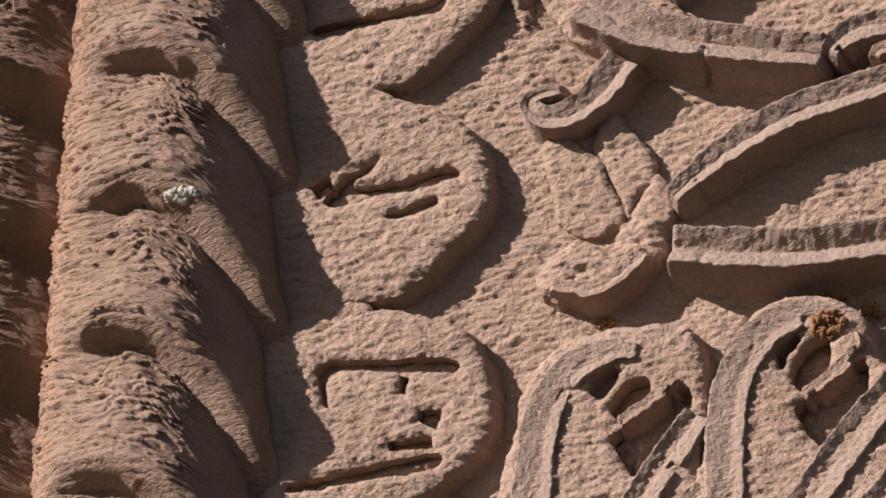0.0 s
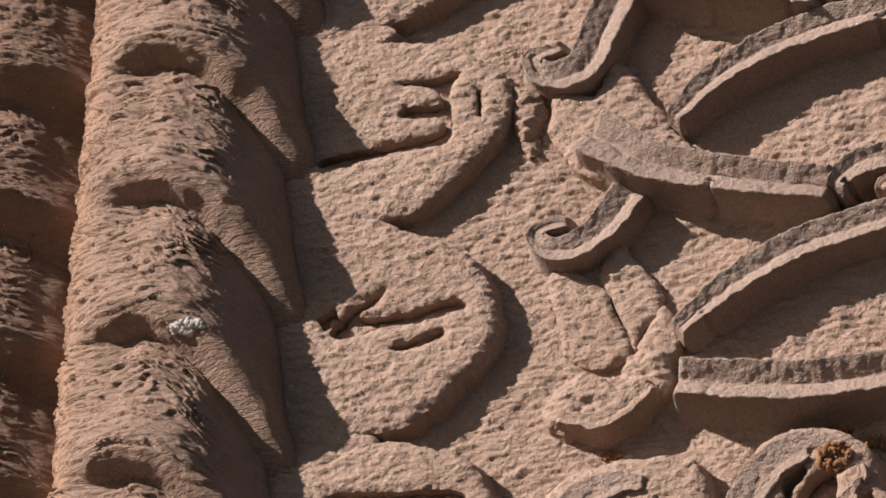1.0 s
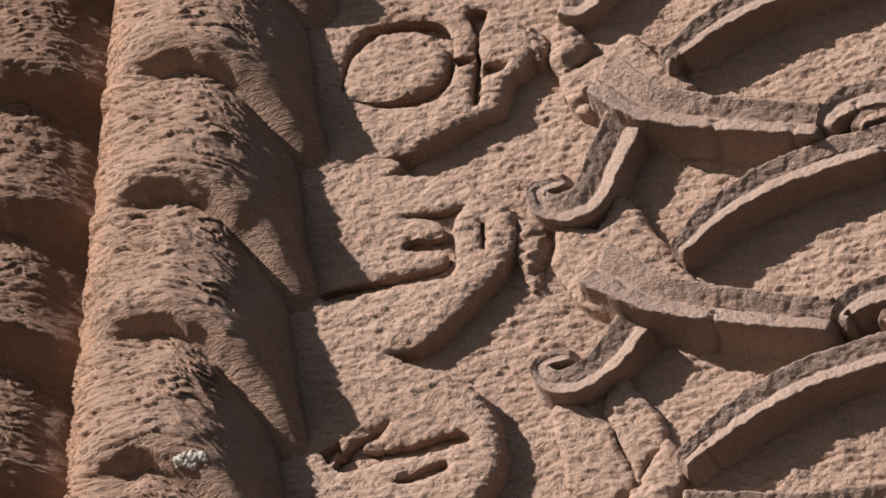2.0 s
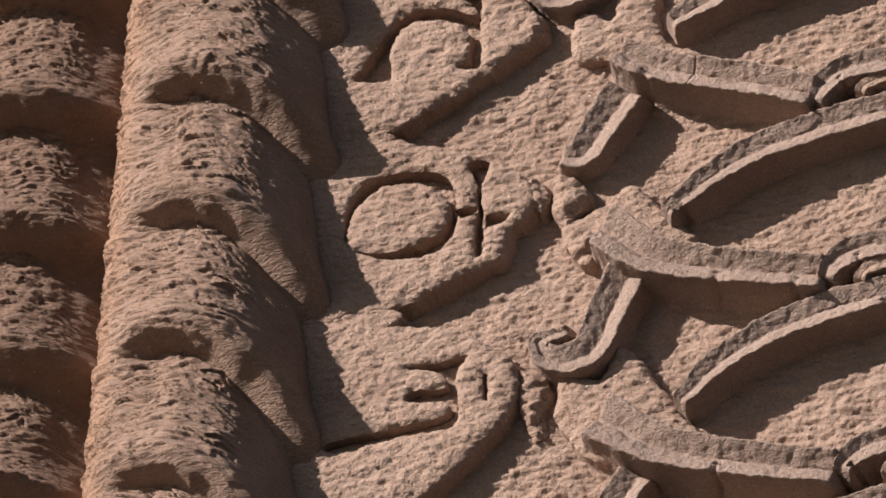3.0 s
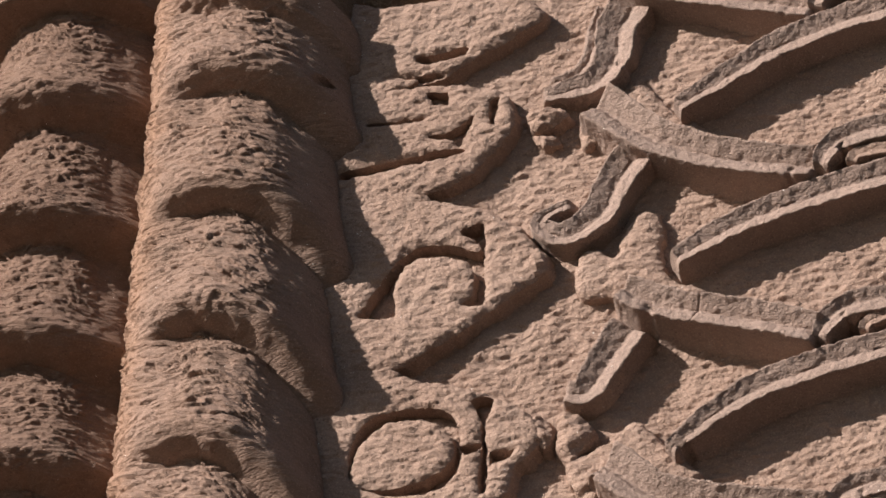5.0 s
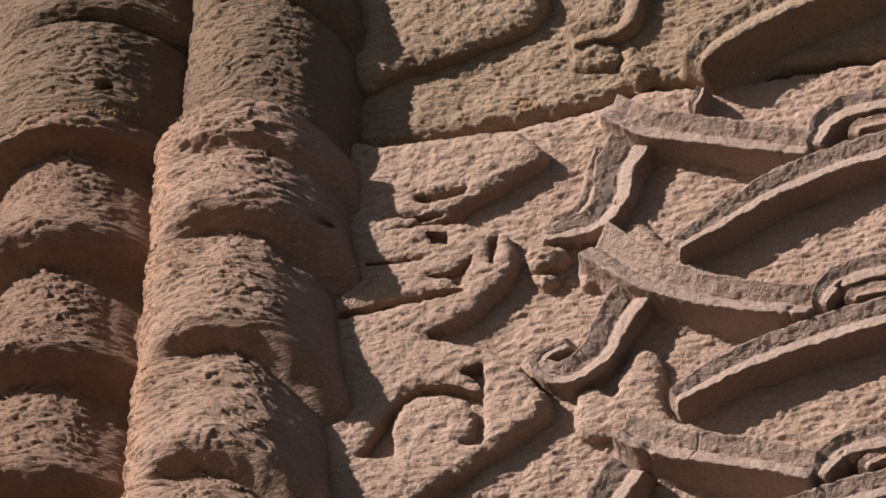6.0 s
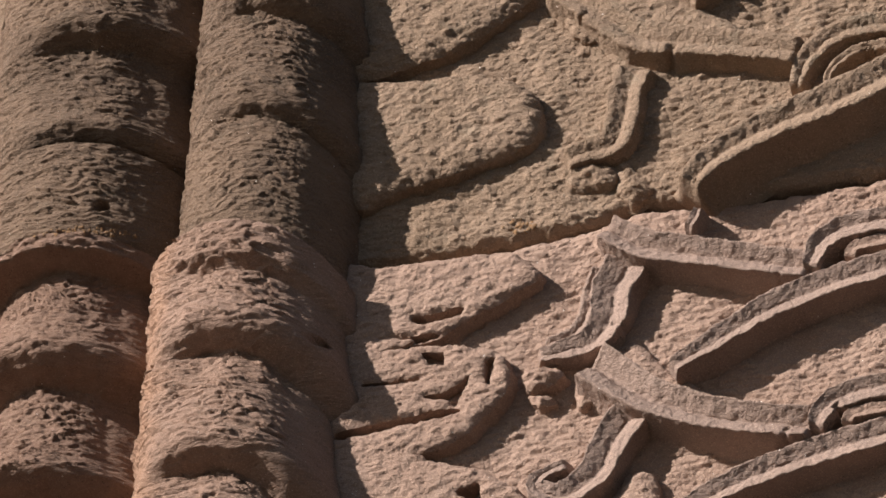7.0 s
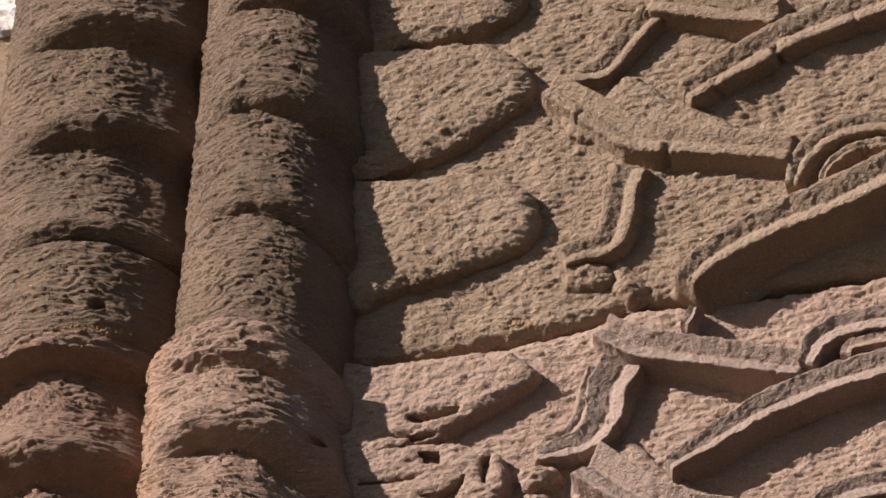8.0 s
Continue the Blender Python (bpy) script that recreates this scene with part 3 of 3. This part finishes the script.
ribbon("arm", [(0.295, 7.008), (0.338, 6.973), (0.415, 6.910), (0.532, 6.871), (0.647, 6.845), (0.783, 6.816)], [0.10, 0.10, 0.088, 0.08, 0.076, 0.075], 0.099, RIB, tendril_c, seed=164, valley=0.04, depth=0.38)
ribbon("hook", [(0.251, 6.775), (0.212, 6.767), (0.177, 6.749), (0.213, 6.709), (0.283, 6.725), (0.324, 6.818), (0.370, 6.917)], [0.02, 0.035, 0.06, 0.085, 0.09], 0.063, RIB, tendril_c, seed=171)
ribbon("leaf_band", [(0.435, 7.009), (0.527, 7.080), (0.610, 7.128), (0.704, 7.158), (0.821, 7.185), (0.985, 7.207)], [0.035, 0.06, 0.068, 0.068, 0.066], 0.076, RIB, tendril_c, seed=178)
tendril_c_curl = \
ribbon("curl", [(0.771, 6.797), (0.795, 6.840), (0.855, 6.867), (0.958, 6.866)], [0.03, 0.055, 0.06, 0.06], 0.092, RIB, tendril_c, seed=185, valley=-0.1)
ribbon("curl_eye", [(0.842, 6.781), (0.858, 6.818), (0.933, 6.834)], [0.02, 0.028, 0.028], 0.085, PINK, tendril_c_curl, seed=192, depth=0.15)
tendril_d = thing("carved_tendril", "grey-pink sandstone tendril with hollow bands and a curled hook", "carving", "row of tendrils")
slab("calyx", [(0.245, 7.541), (0.275, 7.546), (0.314, 7.525), (0.339, 7.591), (0.372, 7.624), (0.411, 7.605), (0.424, 7.555), (0.411, 7.513), (0.437, 7.456), (0.482, 7.427), (0.537, 7.385), (0.508, 7.335), (0.399, 7.378), (0.314, 7.423), (0.250, 7.426), (0.229, 7.481)],
     0.034, PINK, parent=tendril_d, seed=199)
ribbon("arm", [(0.334, 7.418), (0.413, 7.365), (0.520, 7.326)], [0.06, 0.075, 0.065], 0.095, RIB, tendril_d, seed=206, valley=0.04, depth=0.38)
ribbon("hook", [(0.206, 7.194), (0.260, 7.191), (0.308, 7.263), (0.361, 7.344)], [0.04, 0.07, 0.085, 0.095], 0.059, RIB, tendril_d, seed=213)
ribbon("leaf_band", [(0.443, 7.466), (0.527, 7.514), (0.612, 7.551), (0.708, 7.577), (0.827, 7.603), (0.994, 7.632)], [0.035, 0.06, 0.068, 0.068, 0.066], 0.072, RIB, tendril_d, seed=220)
tendril_d_curl = \
ribbon("curl", [(0.755, 7.214), (0.785, 7.271), (0.850, 7.299), (0.967, 7.298)], [0.03, 0.055, 0.06, 0.06], 0.088, RIB, tendril_d, seed=227, valley=-0.1)
ribbon("curl_eye", [(0.848, 7.219), (0.866, 7.253), (0.943, 7.272)], [0.02, 0.028, 0.028], 0.081, PINK, tendril_d_curl, seed=234, depth=0.15)
ribbon("arm", [(0.490, 7.338), (0.592, 7.304), (0.674, 7.278), (0.768, 7.240)], [0.07, 0.075, 0.065], 0.097, RIB, tendril_d, seed=241, valley=0.04, depth=0.38)
tendril_e = thing("carved_tendril", "grey-pink sandstone tendril with hollow bands and a curled hook", "carving", "row of tendrils")
slab("calyx", [(0.241, 7.904), (0.277, 7.909), (0.313, 7.900), (0.339, 7.943), (0.363, 7.962), (0.392, 7.937), (0.456, 7.858), (0.560, 7.785), (0.521, 7.740), (0.390, 7.792), (0.317, 7.853), (0.271, 7.822), (0.237, 7.820)],
     0.024, PINK, parent=tendril_e, seed=248)
ribbon("arm", [(0.270, 7.904), (0.311, 7.868), (0.404, 7.787), (0.526, 7.722), (0.647, 7.684), (0.767, 7.654)], [0.10, 0.10, 0.088, 0.08, 0.076, 0.075], 0.086, RIB, tendril_e, seed=255, valley=0.04, depth=0.38)
ribbon("hook", [(0.237, 7.655), (0.182, 7.642), (0.157, 7.611), (0.213, 7.581), (0.286, 7.626), (0.323, 7.705), (0.372, 7.776)], [0.02, 0.03, 0.06, 0.085, 0.09], 0.056, RIB, tendril_e, seed=262)
tendril_e_curl = \
ribbon("curl", [(0.763, 7.634), (0.794, 7.690), (0.854, 7.715), (0.974, 7.724)], [0.03, 0.055, 0.06, 0.06], 0.088, RIB, tendril_e, seed=276, valley=-0.1)
ribbon("curl_eye", [(0.833, 7.632), (0.851, 7.664), (0.947, 7.670)], [0.02, 0.028, 0.028], 0.080, PINK, tendril_e_curl, seed=283, depth=0.15)
tendril_f = thing("carved_tendril", "grey-pink sandstone tendril with hollow bands and a curled hook", "carving", "row of tendrils")
slab("calyx", [(0.268, 8.254), (0.322, 8.282), (0.390, 8.289), (0.457, 8.253), (0.538, 8.207), (0.524, 8.166), (0.390, 8.177), (0.309, 8.183)],
     0.019, PINK, parent=tendril_f, seed=290)
ribbon("arm", [(0.301, 8.252), (0.351, 8.212), (0.411, 8.175), (0.529, 8.137), (0.653, 8.097), (0.769, 8.060)], [0.06, 0.075, 0.07, 0.065], 0.076, RIB, tendril_f, seed=297, valley=0.04, depth=0.38)
ribbon("hook", [(0.148, 7.947), (0.212, 7.953), (0.276, 7.972), (0.313, 8.032), (0.319, 8.097), (0.346, 8.152), (0.353, 8.197)], [0.03, 0.06, 0.085, 0.1, 0.1], 0.046, RIB, tendril_f, seed=304)
ribbon("leaf_band", [(0.448, 7.852), (0.538, 7.901), (0.633, 7.955), (0.697, 7.984), (0.815, 8.019), (0.918, 8.038), (1.038, 8.055)], [0.035, 0.06, 0.068, 0.068, 0.066], 0.070, RIB, tendril_f, seed=311)
tendril_f_curl = \
ribbon("curl", [(0.759, 8.045), (0.785, 8.114), (0.853, 8.147), (0.988, 8.152)], [0.03, 0.055, 0.06, 0.06], 0.078, RIB, tendril_f, seed=318, valley=-0.1)
ribbon("curl_eye", [(0.843, 8.058), (0.856, 8.092), (0.899, 8.100), (0.961, 8.104)], [0.02, 0.028, 0.028], 0.070, PINK, tendril_f_curl, seed=325, depth=0.15)
ribbon("inner_hook", [(0.164, 7.975), (0.236, 8.002), (0.264, 8.053), (0.275, 8.108), (0.297, 8.175)], [0.03, 0.04, 0.045, 0.045, 0.05], 0.040, RIB, tendril_f, seed=309, worn=0.01)
ribbon("leaf_stub", [(0.485, 8.212), (0.505, 8.247), (0.519, 8.282)], [0.016, 0.02, 0.016], 0.054, RIB, tendril_f, seed=316)
tendril_g = thing("carved_tendril", "weathered brown sandstone tendril with blunt bands", "carving", "row of tendrils")
slab("calyx", [(0.246, 8.937), (0.286, 8.887), (0.355, 8.968), (0.453, 8.877), (0.536, 8.830), (0.604, 8.762), (0.480, 8.755), (0.342, 8.796), (0.258, 8.798), (0.202, 8.860)],
     0.022, BROWN, parent=tendril_g, seed=332)
ribbon("arm", [(0.172, 8.956), (0.242, 8.899), (0.304, 8.839), (0.382, 8.770), (0.485, 8.736), (0.588, 8.709), (0.748, 8.658)], [0.06, 0.08, 0.085, 0.08, 0.07], 0.056, BROWN, tendril_g, seed=339, spread=0.5, worn=0.006)
ribbon("hook", [(0.202, 8.468), (0.262, 8.486), (0.316, 8.498), (0.339, 8.571), (0.348, 8.643), (0.372, 8.706)], [0.05, 0.07, 0.08, 0.08], 0.038, BROWN, tendril_g, seed=346, spread=0.5, worn=0.006)
ribbon("leaf_band", [(0.493, 8.306), (0.545, 8.366), (0.615, 8.409), (0.705, 8.448), (0.785, 8.470), (0.873, 8.501), (0.957, 8.539), (1.075, 8.581)], [0.06, 0.085, 0.09, 0.09], 0.095, BROWN, tendril_g, seed=353, spread=0.5, worn=0.006)
tendril_g_curl = \
ribbon("curl", [(0.730, 8.558), (0.752, 8.631), (0.811, 8.691), (0.900, 8.710), (1.038, 8.694)], [0.03, 0.055, 0.06, 0.06], 0.044, BROWN, tendril_g, seed=360, spread=0.5, worn=0.006)
ribbon("curl_eye", [(0.793, 8.552), (0.820, 8.617), (0.884, 8.651), (0.984, 8.648)], [0.02, 0.028, 0.028], 0.036, BROWN, tendril_g_curl, seed=367, spread=0.5, worn=0.006)
tendril_h = thing("carved_tendril", "weathered brown sandstone tendril with blunt bands", "carving", "row of tendrils")
slab("calyx", [(0.283, 9.295), (0.411, 9.268), (0.482, 9.200), (0.425, 9.141), (0.312, 9.182)],
     0.019, BROWN, parent=tendril_h, seed=374)
ribbon("arm", [(0.403, 9.159), (0.453, 9.142), (0.523, 9.117), (0.593, 9.092), (0.727, 9.054)], [0.075, 0.08, 0.075], 0.054, BROWN, tendril_h, seed=381, spread=0.5, worn=0.006)
ribbon("hook", [(0.229, 9.001), (0.257, 8.984), (0.304, 8.988), (0.339, 9.033), (0.383, 9.090), (0.427, 9.139)], [0.04, 0.06, 0.07, 0.07], 0.036, BROWN, tendril_h, seed=388, spread=0.5, worn=0.006)
ribbon("leaf_band", [(0.484, 8.864), (0.547, 8.900), (0.626, 8.943), (0.730, 8.993), (0.834, 9.024), (0.937, 9.049), (1.049, 9.079)], [0.06, 0.085, 0.09, 0.09], 0.050, BROWN, tendril_h, seed=395, spread=0.5, worn=0.006)
volute_a = thing("carved_volute", "pink sandstone volute with a coiled hollow band", "carving", "volutes")
slab("plate", [(0.156, 5.413), (0.163, 5.624), (0.188, 5.740), (0.251, 5.815), (0.358, 5.840), (0.470, 5.843), (0.535, 5.788), (0.544, 5.657), (0.532, 5.506), (0.537, 5.378)], 0.058, PINK, parent=volute_a, deep=0.05, seed=911,
     grooves=[[(0.314, 5.715), (0.323, 5.748), (0.356, 5.765), (0.377, 5.751), (0.357, 5.713), (0.337, 5.694)], [(0.355, 5.680), (0.386, 5.727), (0.426, 5.735), (0.437, 5.703), (0.395, 5.655), (0.371, 5.648)], [(0.360, 5.618), (0.437, 5.663), (0.488, 5.707), (0.520, 5.687), (0.504, 5.635), (0.451, 5.572), (0.407, 5.527), (0.376, 5.572)]])
ribbon("coil", [(0.203, 5.405), (0.209, 5.533), (0.225, 5.661), (0.271, 5.749), (0.344, 5.789), (0.428, 5.785)], [0.08, 0.078, 0.075, 0.065, 0.02], 0.067, RIB, volute_a, seed=402, valley=0.3, depth=0.12)
ribbon("lip", [(0.368, 5.631), (0.418, 5.662), (0.463, 5.695), (0.496, 5.733)], [0.02, 0.026, 0.02], 0.07, PINK, volute_a, seed=409, depth=0.08)
ribbon("stalk", [(0.392, 5.421), (0.447, 5.515), (0.502, 5.595), (0.540, 5.652)], [0.07, 0.07, 0.055], 0.07, RIB, volute_a, seed=416, valley=-0.1, depth=0.22)
volute_b = thing("carved_volute", "pink sandstone volute with a coiled hollow band and dry moss", "carving", "volutes")
slab("plate", [(0.551, 5.376), (0.551, 5.608), (0.569, 5.724), (0.616, 5.820), (0.683, 5.867), (0.760, 5.873), (0.826, 5.846), (0.864, 5.794), (0.890, 5.715), (1.043, 5.746), (1.034, 5.331)], 0.06, PINK, parent=volute_b, deep=0.05, seed=923,
     grooves=[[(0.684, 5.736), (0.689, 5.778), (0.715, 5.797), (0.733, 5.778), (0.711, 5.751), (0.699, 5.723)], [(0.710, 5.714), (0.733, 5.759), (0.768, 5.784), (0.788, 5.770), (0.787, 5.714), (0.758, 5.688), (0.728, 5.673)], [(0.723, 5.645), (0.791, 5.673), (0.846, 5.726), (0.864, 5.703), (0.856, 5.645), (0.814, 5.603), (0.781, 5.548), (0.751, 5.574), (0.729, 5.609)]])
ribbon("coil", [(0.586, 5.369), (0.587, 5.600), (0.607, 5.710), (0.660, 5.796), (0.745, 5.832), (0.817, 5.812)], [0.078, 0.078, 0.078, 0.07, 0.02], 0.069, RIB, volute_b, seed=423, valley=0.3, depth=0.12)
ribbon("lip", [(0.730, 5.655), (0.772, 5.677), (0.816, 5.711), (0.840, 5.750), (0.833, 5.792)], [0.02, 0.028, 0.028, 0.02], 0.072, PINK, volute_b, seed=430, depth=0.08)
ribbon("stalk", [(0.715, 5.390), (0.775, 5.482), (0.847, 5.579), (0.935, 5.681)], [0.075, 0.08, 0.07], 0.072, RIB, volute_b, seed=437, valley=-0.1, depth=0.22)
ribbon("second_stalk", [(0.844, 5.378), (0.910, 5.452), (0.976, 5.526)], [0.07, 0.075, 0.07], 0.072, RIB, volute_b, seed=444, valley=-0.1, depth=0.22)
ribbon("second_stalk", [(0.495, 5.413), (0.526, 5.466), (0.550, 5.503)], [0.045, 0.05, 0.03], 0.066, PINK, volute_a, seed=451, depth=0.15)
bud = thing("carved_bud", "pink sandstone lotus bud with worn petals", "carving", "")
slab("petal", [(0.205, 6.283), (0.240, 6.293), (0.285, 6.269), (0.320, 6.236), (0.343, 6.180), (0.377, 6.095), (0.348, 6.066), (0.287, 6.065), (0.242, 6.103), (0.222, 6.178)],
     0.018, PINK, parent=bud, seed=458, corner=0.008)
slab("petal", [(0.313, 6.267), (0.343, 6.332), (0.385, 6.288), (0.427, 6.238), (0.442, 6.199), (0.434, 6.168), (0.401, 6.131), (0.386, 6.096), (0.356, 6.160), (0.329, 6.221)],
     0.026, PINK, parent=bud, seed=465, corner=0.010)
slab("petal", [(0.441, 6.178), (0.471, 6.134), (0.478, 6.085), (0.449, 6.056), (0.404, 6.069), (0.389, 6.095), (0.411, 6.133)],
     0.036, PINK, parent=bud, seed=468, corner=0.010)
slab("calyx", [(0.207, 5.988), (0.254, 6.034), (0.309, 6.044), (0.343, 6.017), (0.375, 6.072), (0.419, 6.090), (0.456, 6.071), (0.462, 6.005), (0.420, 5.973), (0.376, 5.939), (0.332, 5.924), (0.311, 5.912), (0.274, 5.928), (0.237, 5.922), (0.207, 5.953)],
     0.046, PINK, parent=bud, seed=472, corner=0.016, lumps=0.007)
ribbon("lip", [(0.224, 5.942), (0.275, 5.937), (0.319, 5.928), (0.370, 5.950), (0.406, 5.978), (0.438, 6.005)], [0.02, 0.032, 0.034, 0.025], 0.066, PINK, bud, seed=479, depth=0.1)
slab("worn_lump", [(0.204, 7.151), (0.253, 7.134), (0.273, 7.098), (0.247, 7.061), (0.224, 7.024), (0.197, 7.068)], 0.05, PINK, "pink sandstone lump worn out of the carving", "carving", seed=486, corner=0.02, lumps=0.008)
slab("worn_lump", [(0.132, 7.152), (0.174, 7.139), (0.189, 7.096), (0.169, 7.072), (0.139, 7.103)], 0.05, PINK, "pink sandstone lump worn out of the carving", "carving", seed=493, corner=0.02, lumps=0.008)
slab("worn_lump", [(0.222, 7.027), (0.270, 7.034), (0.297, 6.990), (0.283, 6.939), (0.235, 6.965)], 0.045, PINK, "pink sandstone lump worn out of the carving", "carving", seed=500, corner=0.02, lumps=0.008)
slab("worn_lump", [(0.128, 6.714), (0.175, 6.702), (0.188, 6.655), (0.177, 6.604), (0.148, 6.582), (0.126, 6.650)], 0.04, PINK, "pink sandstone lump worn out of the carving", "carving", seed=507, corner=0.02, lumps=0.008)
slab("worn_lump", [(0.145, 6.588), (0.174, 6.597), (0.184, 6.564), (0.163, 6.547)], 0.03, PINK, "pink sandstone lump worn out of the carving", "carving", seed=514, corner=0.02, lumps=0.008)
slab("worn_lump", [(0.118, 7.912), (0.162, 7.927), (0.212, 7.897), (0.181, 7.873), (0.137, 7.865)], 0.05, PINK, "pink sandstone lump worn out of the carving", "carving", seed=521, corner=0.02, lumps=0.008)
slab("worn_lump", [(0.127, 7.862), (0.165, 7.863), (0.196, 7.836), (0.159, 7.828)], 0.035, PINK, "pink sandstone lump worn out of the carving", "carving", seed=528, corner=0.02, lumps=0.008)
slab("worn_lump", [(0.198, 8.454), (0.269, 8.472), (0.327, 8.430), (0.295, 8.390), (0.218, 8.404)], 0.025, BROWN, "brown sandstone lump worn out of the carving", "carving", seed=535, corner=0.02, lumps=0.008)
slab("worn_lump", [(0.325, 8.450), (0.370, 8.426), (0.408, 8.373), (0.357, 8.337), (0.319, 8.389)], 0.02, BROWN, "brown sandstone lump worn out of the carving", "carving", seed=542, corner=0.02, lumps=0.008)
slab("worn_lump", [(0.133, 7.584), (0.164, 7.551), (0.173, 7.501), (0.140, 7.492), (0.121, 7.544)], 0.055, PINK, "pink sandstone lump worn out of the carving", "carving", seed=549, corner=0.02, lumps=0.008)


# ---------------------------------------------------------------- lichen and moss
def crust(name, x, z, rx, rz, count, size, material, label, tall=0.5, seed=1):
    """A patch of small clumps lying on whatever stone is there."""
    rng = np.random.default_rng(seed)
    graph = bpy.context.evaluated_depsgraph_get()
    verts, faces = [], []
    for k in range(count):
        a, r = rng.uniform(0, 6.283), rng.uniform(0, 1) ** 0.6
        o = Vector((x + rx * r * math.cos(a), -2.0, z + rz * r * math.sin(a)))
        hit, place, normal, _, _, _ = scene.ray_cast(graph, o, Vector((0, 1, 0)))
        if not hit:
            continue
        turn = normal.to_track_quat("Z", "Y").to_matrix()
        sz = size * rng.uniform(0.5, 1.3)
        ring = [(math.cos(b + rng.uniform(-0.4, 0.4)) * sz * rng.uniform(0.6, 1.2), math.sin(b) * sz * rng.uniform(0.6, 1.2), -0.002) for b in (0, 1.05, 2.1, 3.14, 4.19, 5.24)]
        s0 = len(verts)
        verts += [place + turn @ Vector(p) for p in ring]
        verts += [place + turn @ Vector((p[0] * 0.6, p[1] * 0.6, sz * tall * rng.uniform(0.6, 1.2))) for p in ring]
        verts.append(place + turn @ Vector((0, 0, sz * tall * 1.2)))
        for b in range(6):
            c = (b + 1) % 6
            faces += [(s0 + b, s0 + c, s0 + 6 + c, s0 + 6 + b), (s0 + 6 + b, s0 + 6 + c, s0 + 12)]
    tagged(new(name, mesh_of(name, verts, faces, material)), label, "lichen", "", "stuff")


bpy.context.view_layer.update()
crust("lichen_patch", -0.472, 6.138, 0.036, 0.01, 110, 0.008, WHITE_LICHEN, "pale white lichen crust on a column ring", 0.25, 556)
crust("moss_tuft", 0.788, 5.801, 0.032, 0.026, 90, 0.008, MOSS, "dry orange-brown moss tuft on a volute", 0.9, 563)
crust("moss_tuft", 0.858, 5.847, 0.022, 0.02, 45, 0.007, MOSS, "dry orange-brown moss tuft between the carvings", 0.9, 570)
crust("moss_tuft", 0.33, 5.879, 0.02, 0.012, 35, 0.006, MOSS, "dry orange-brown moss tuft on a ledge", 0.8, 577)
crust("moss_tuft", 0.791, 5.886, 0.03, 0.01, 30, 0.006, MOSS, "dry orange-brown moss tuft on a ledge", 0.8, 584)
crust("lichen_patch", -0.877, 8.401, 0.11, 0.012, 70, 0.005, ORANGE_LICHEN, "orange lichen crust along a drum edge", 0.2, 591)
crust("lichen_patch", -1.219, 9.481, 0.035, 0.05, 70, 0.008, ORANGE_LICHEN, "orange lichen crust on the wall behind the columns", 0.15, 598)
crust("lichen_patch", 0.097, 8.328, 0.04, 0.02, 40, 0.006, ORANGE_LICHEN, "yellowish lichen crust above the joint", 0.15, 605)
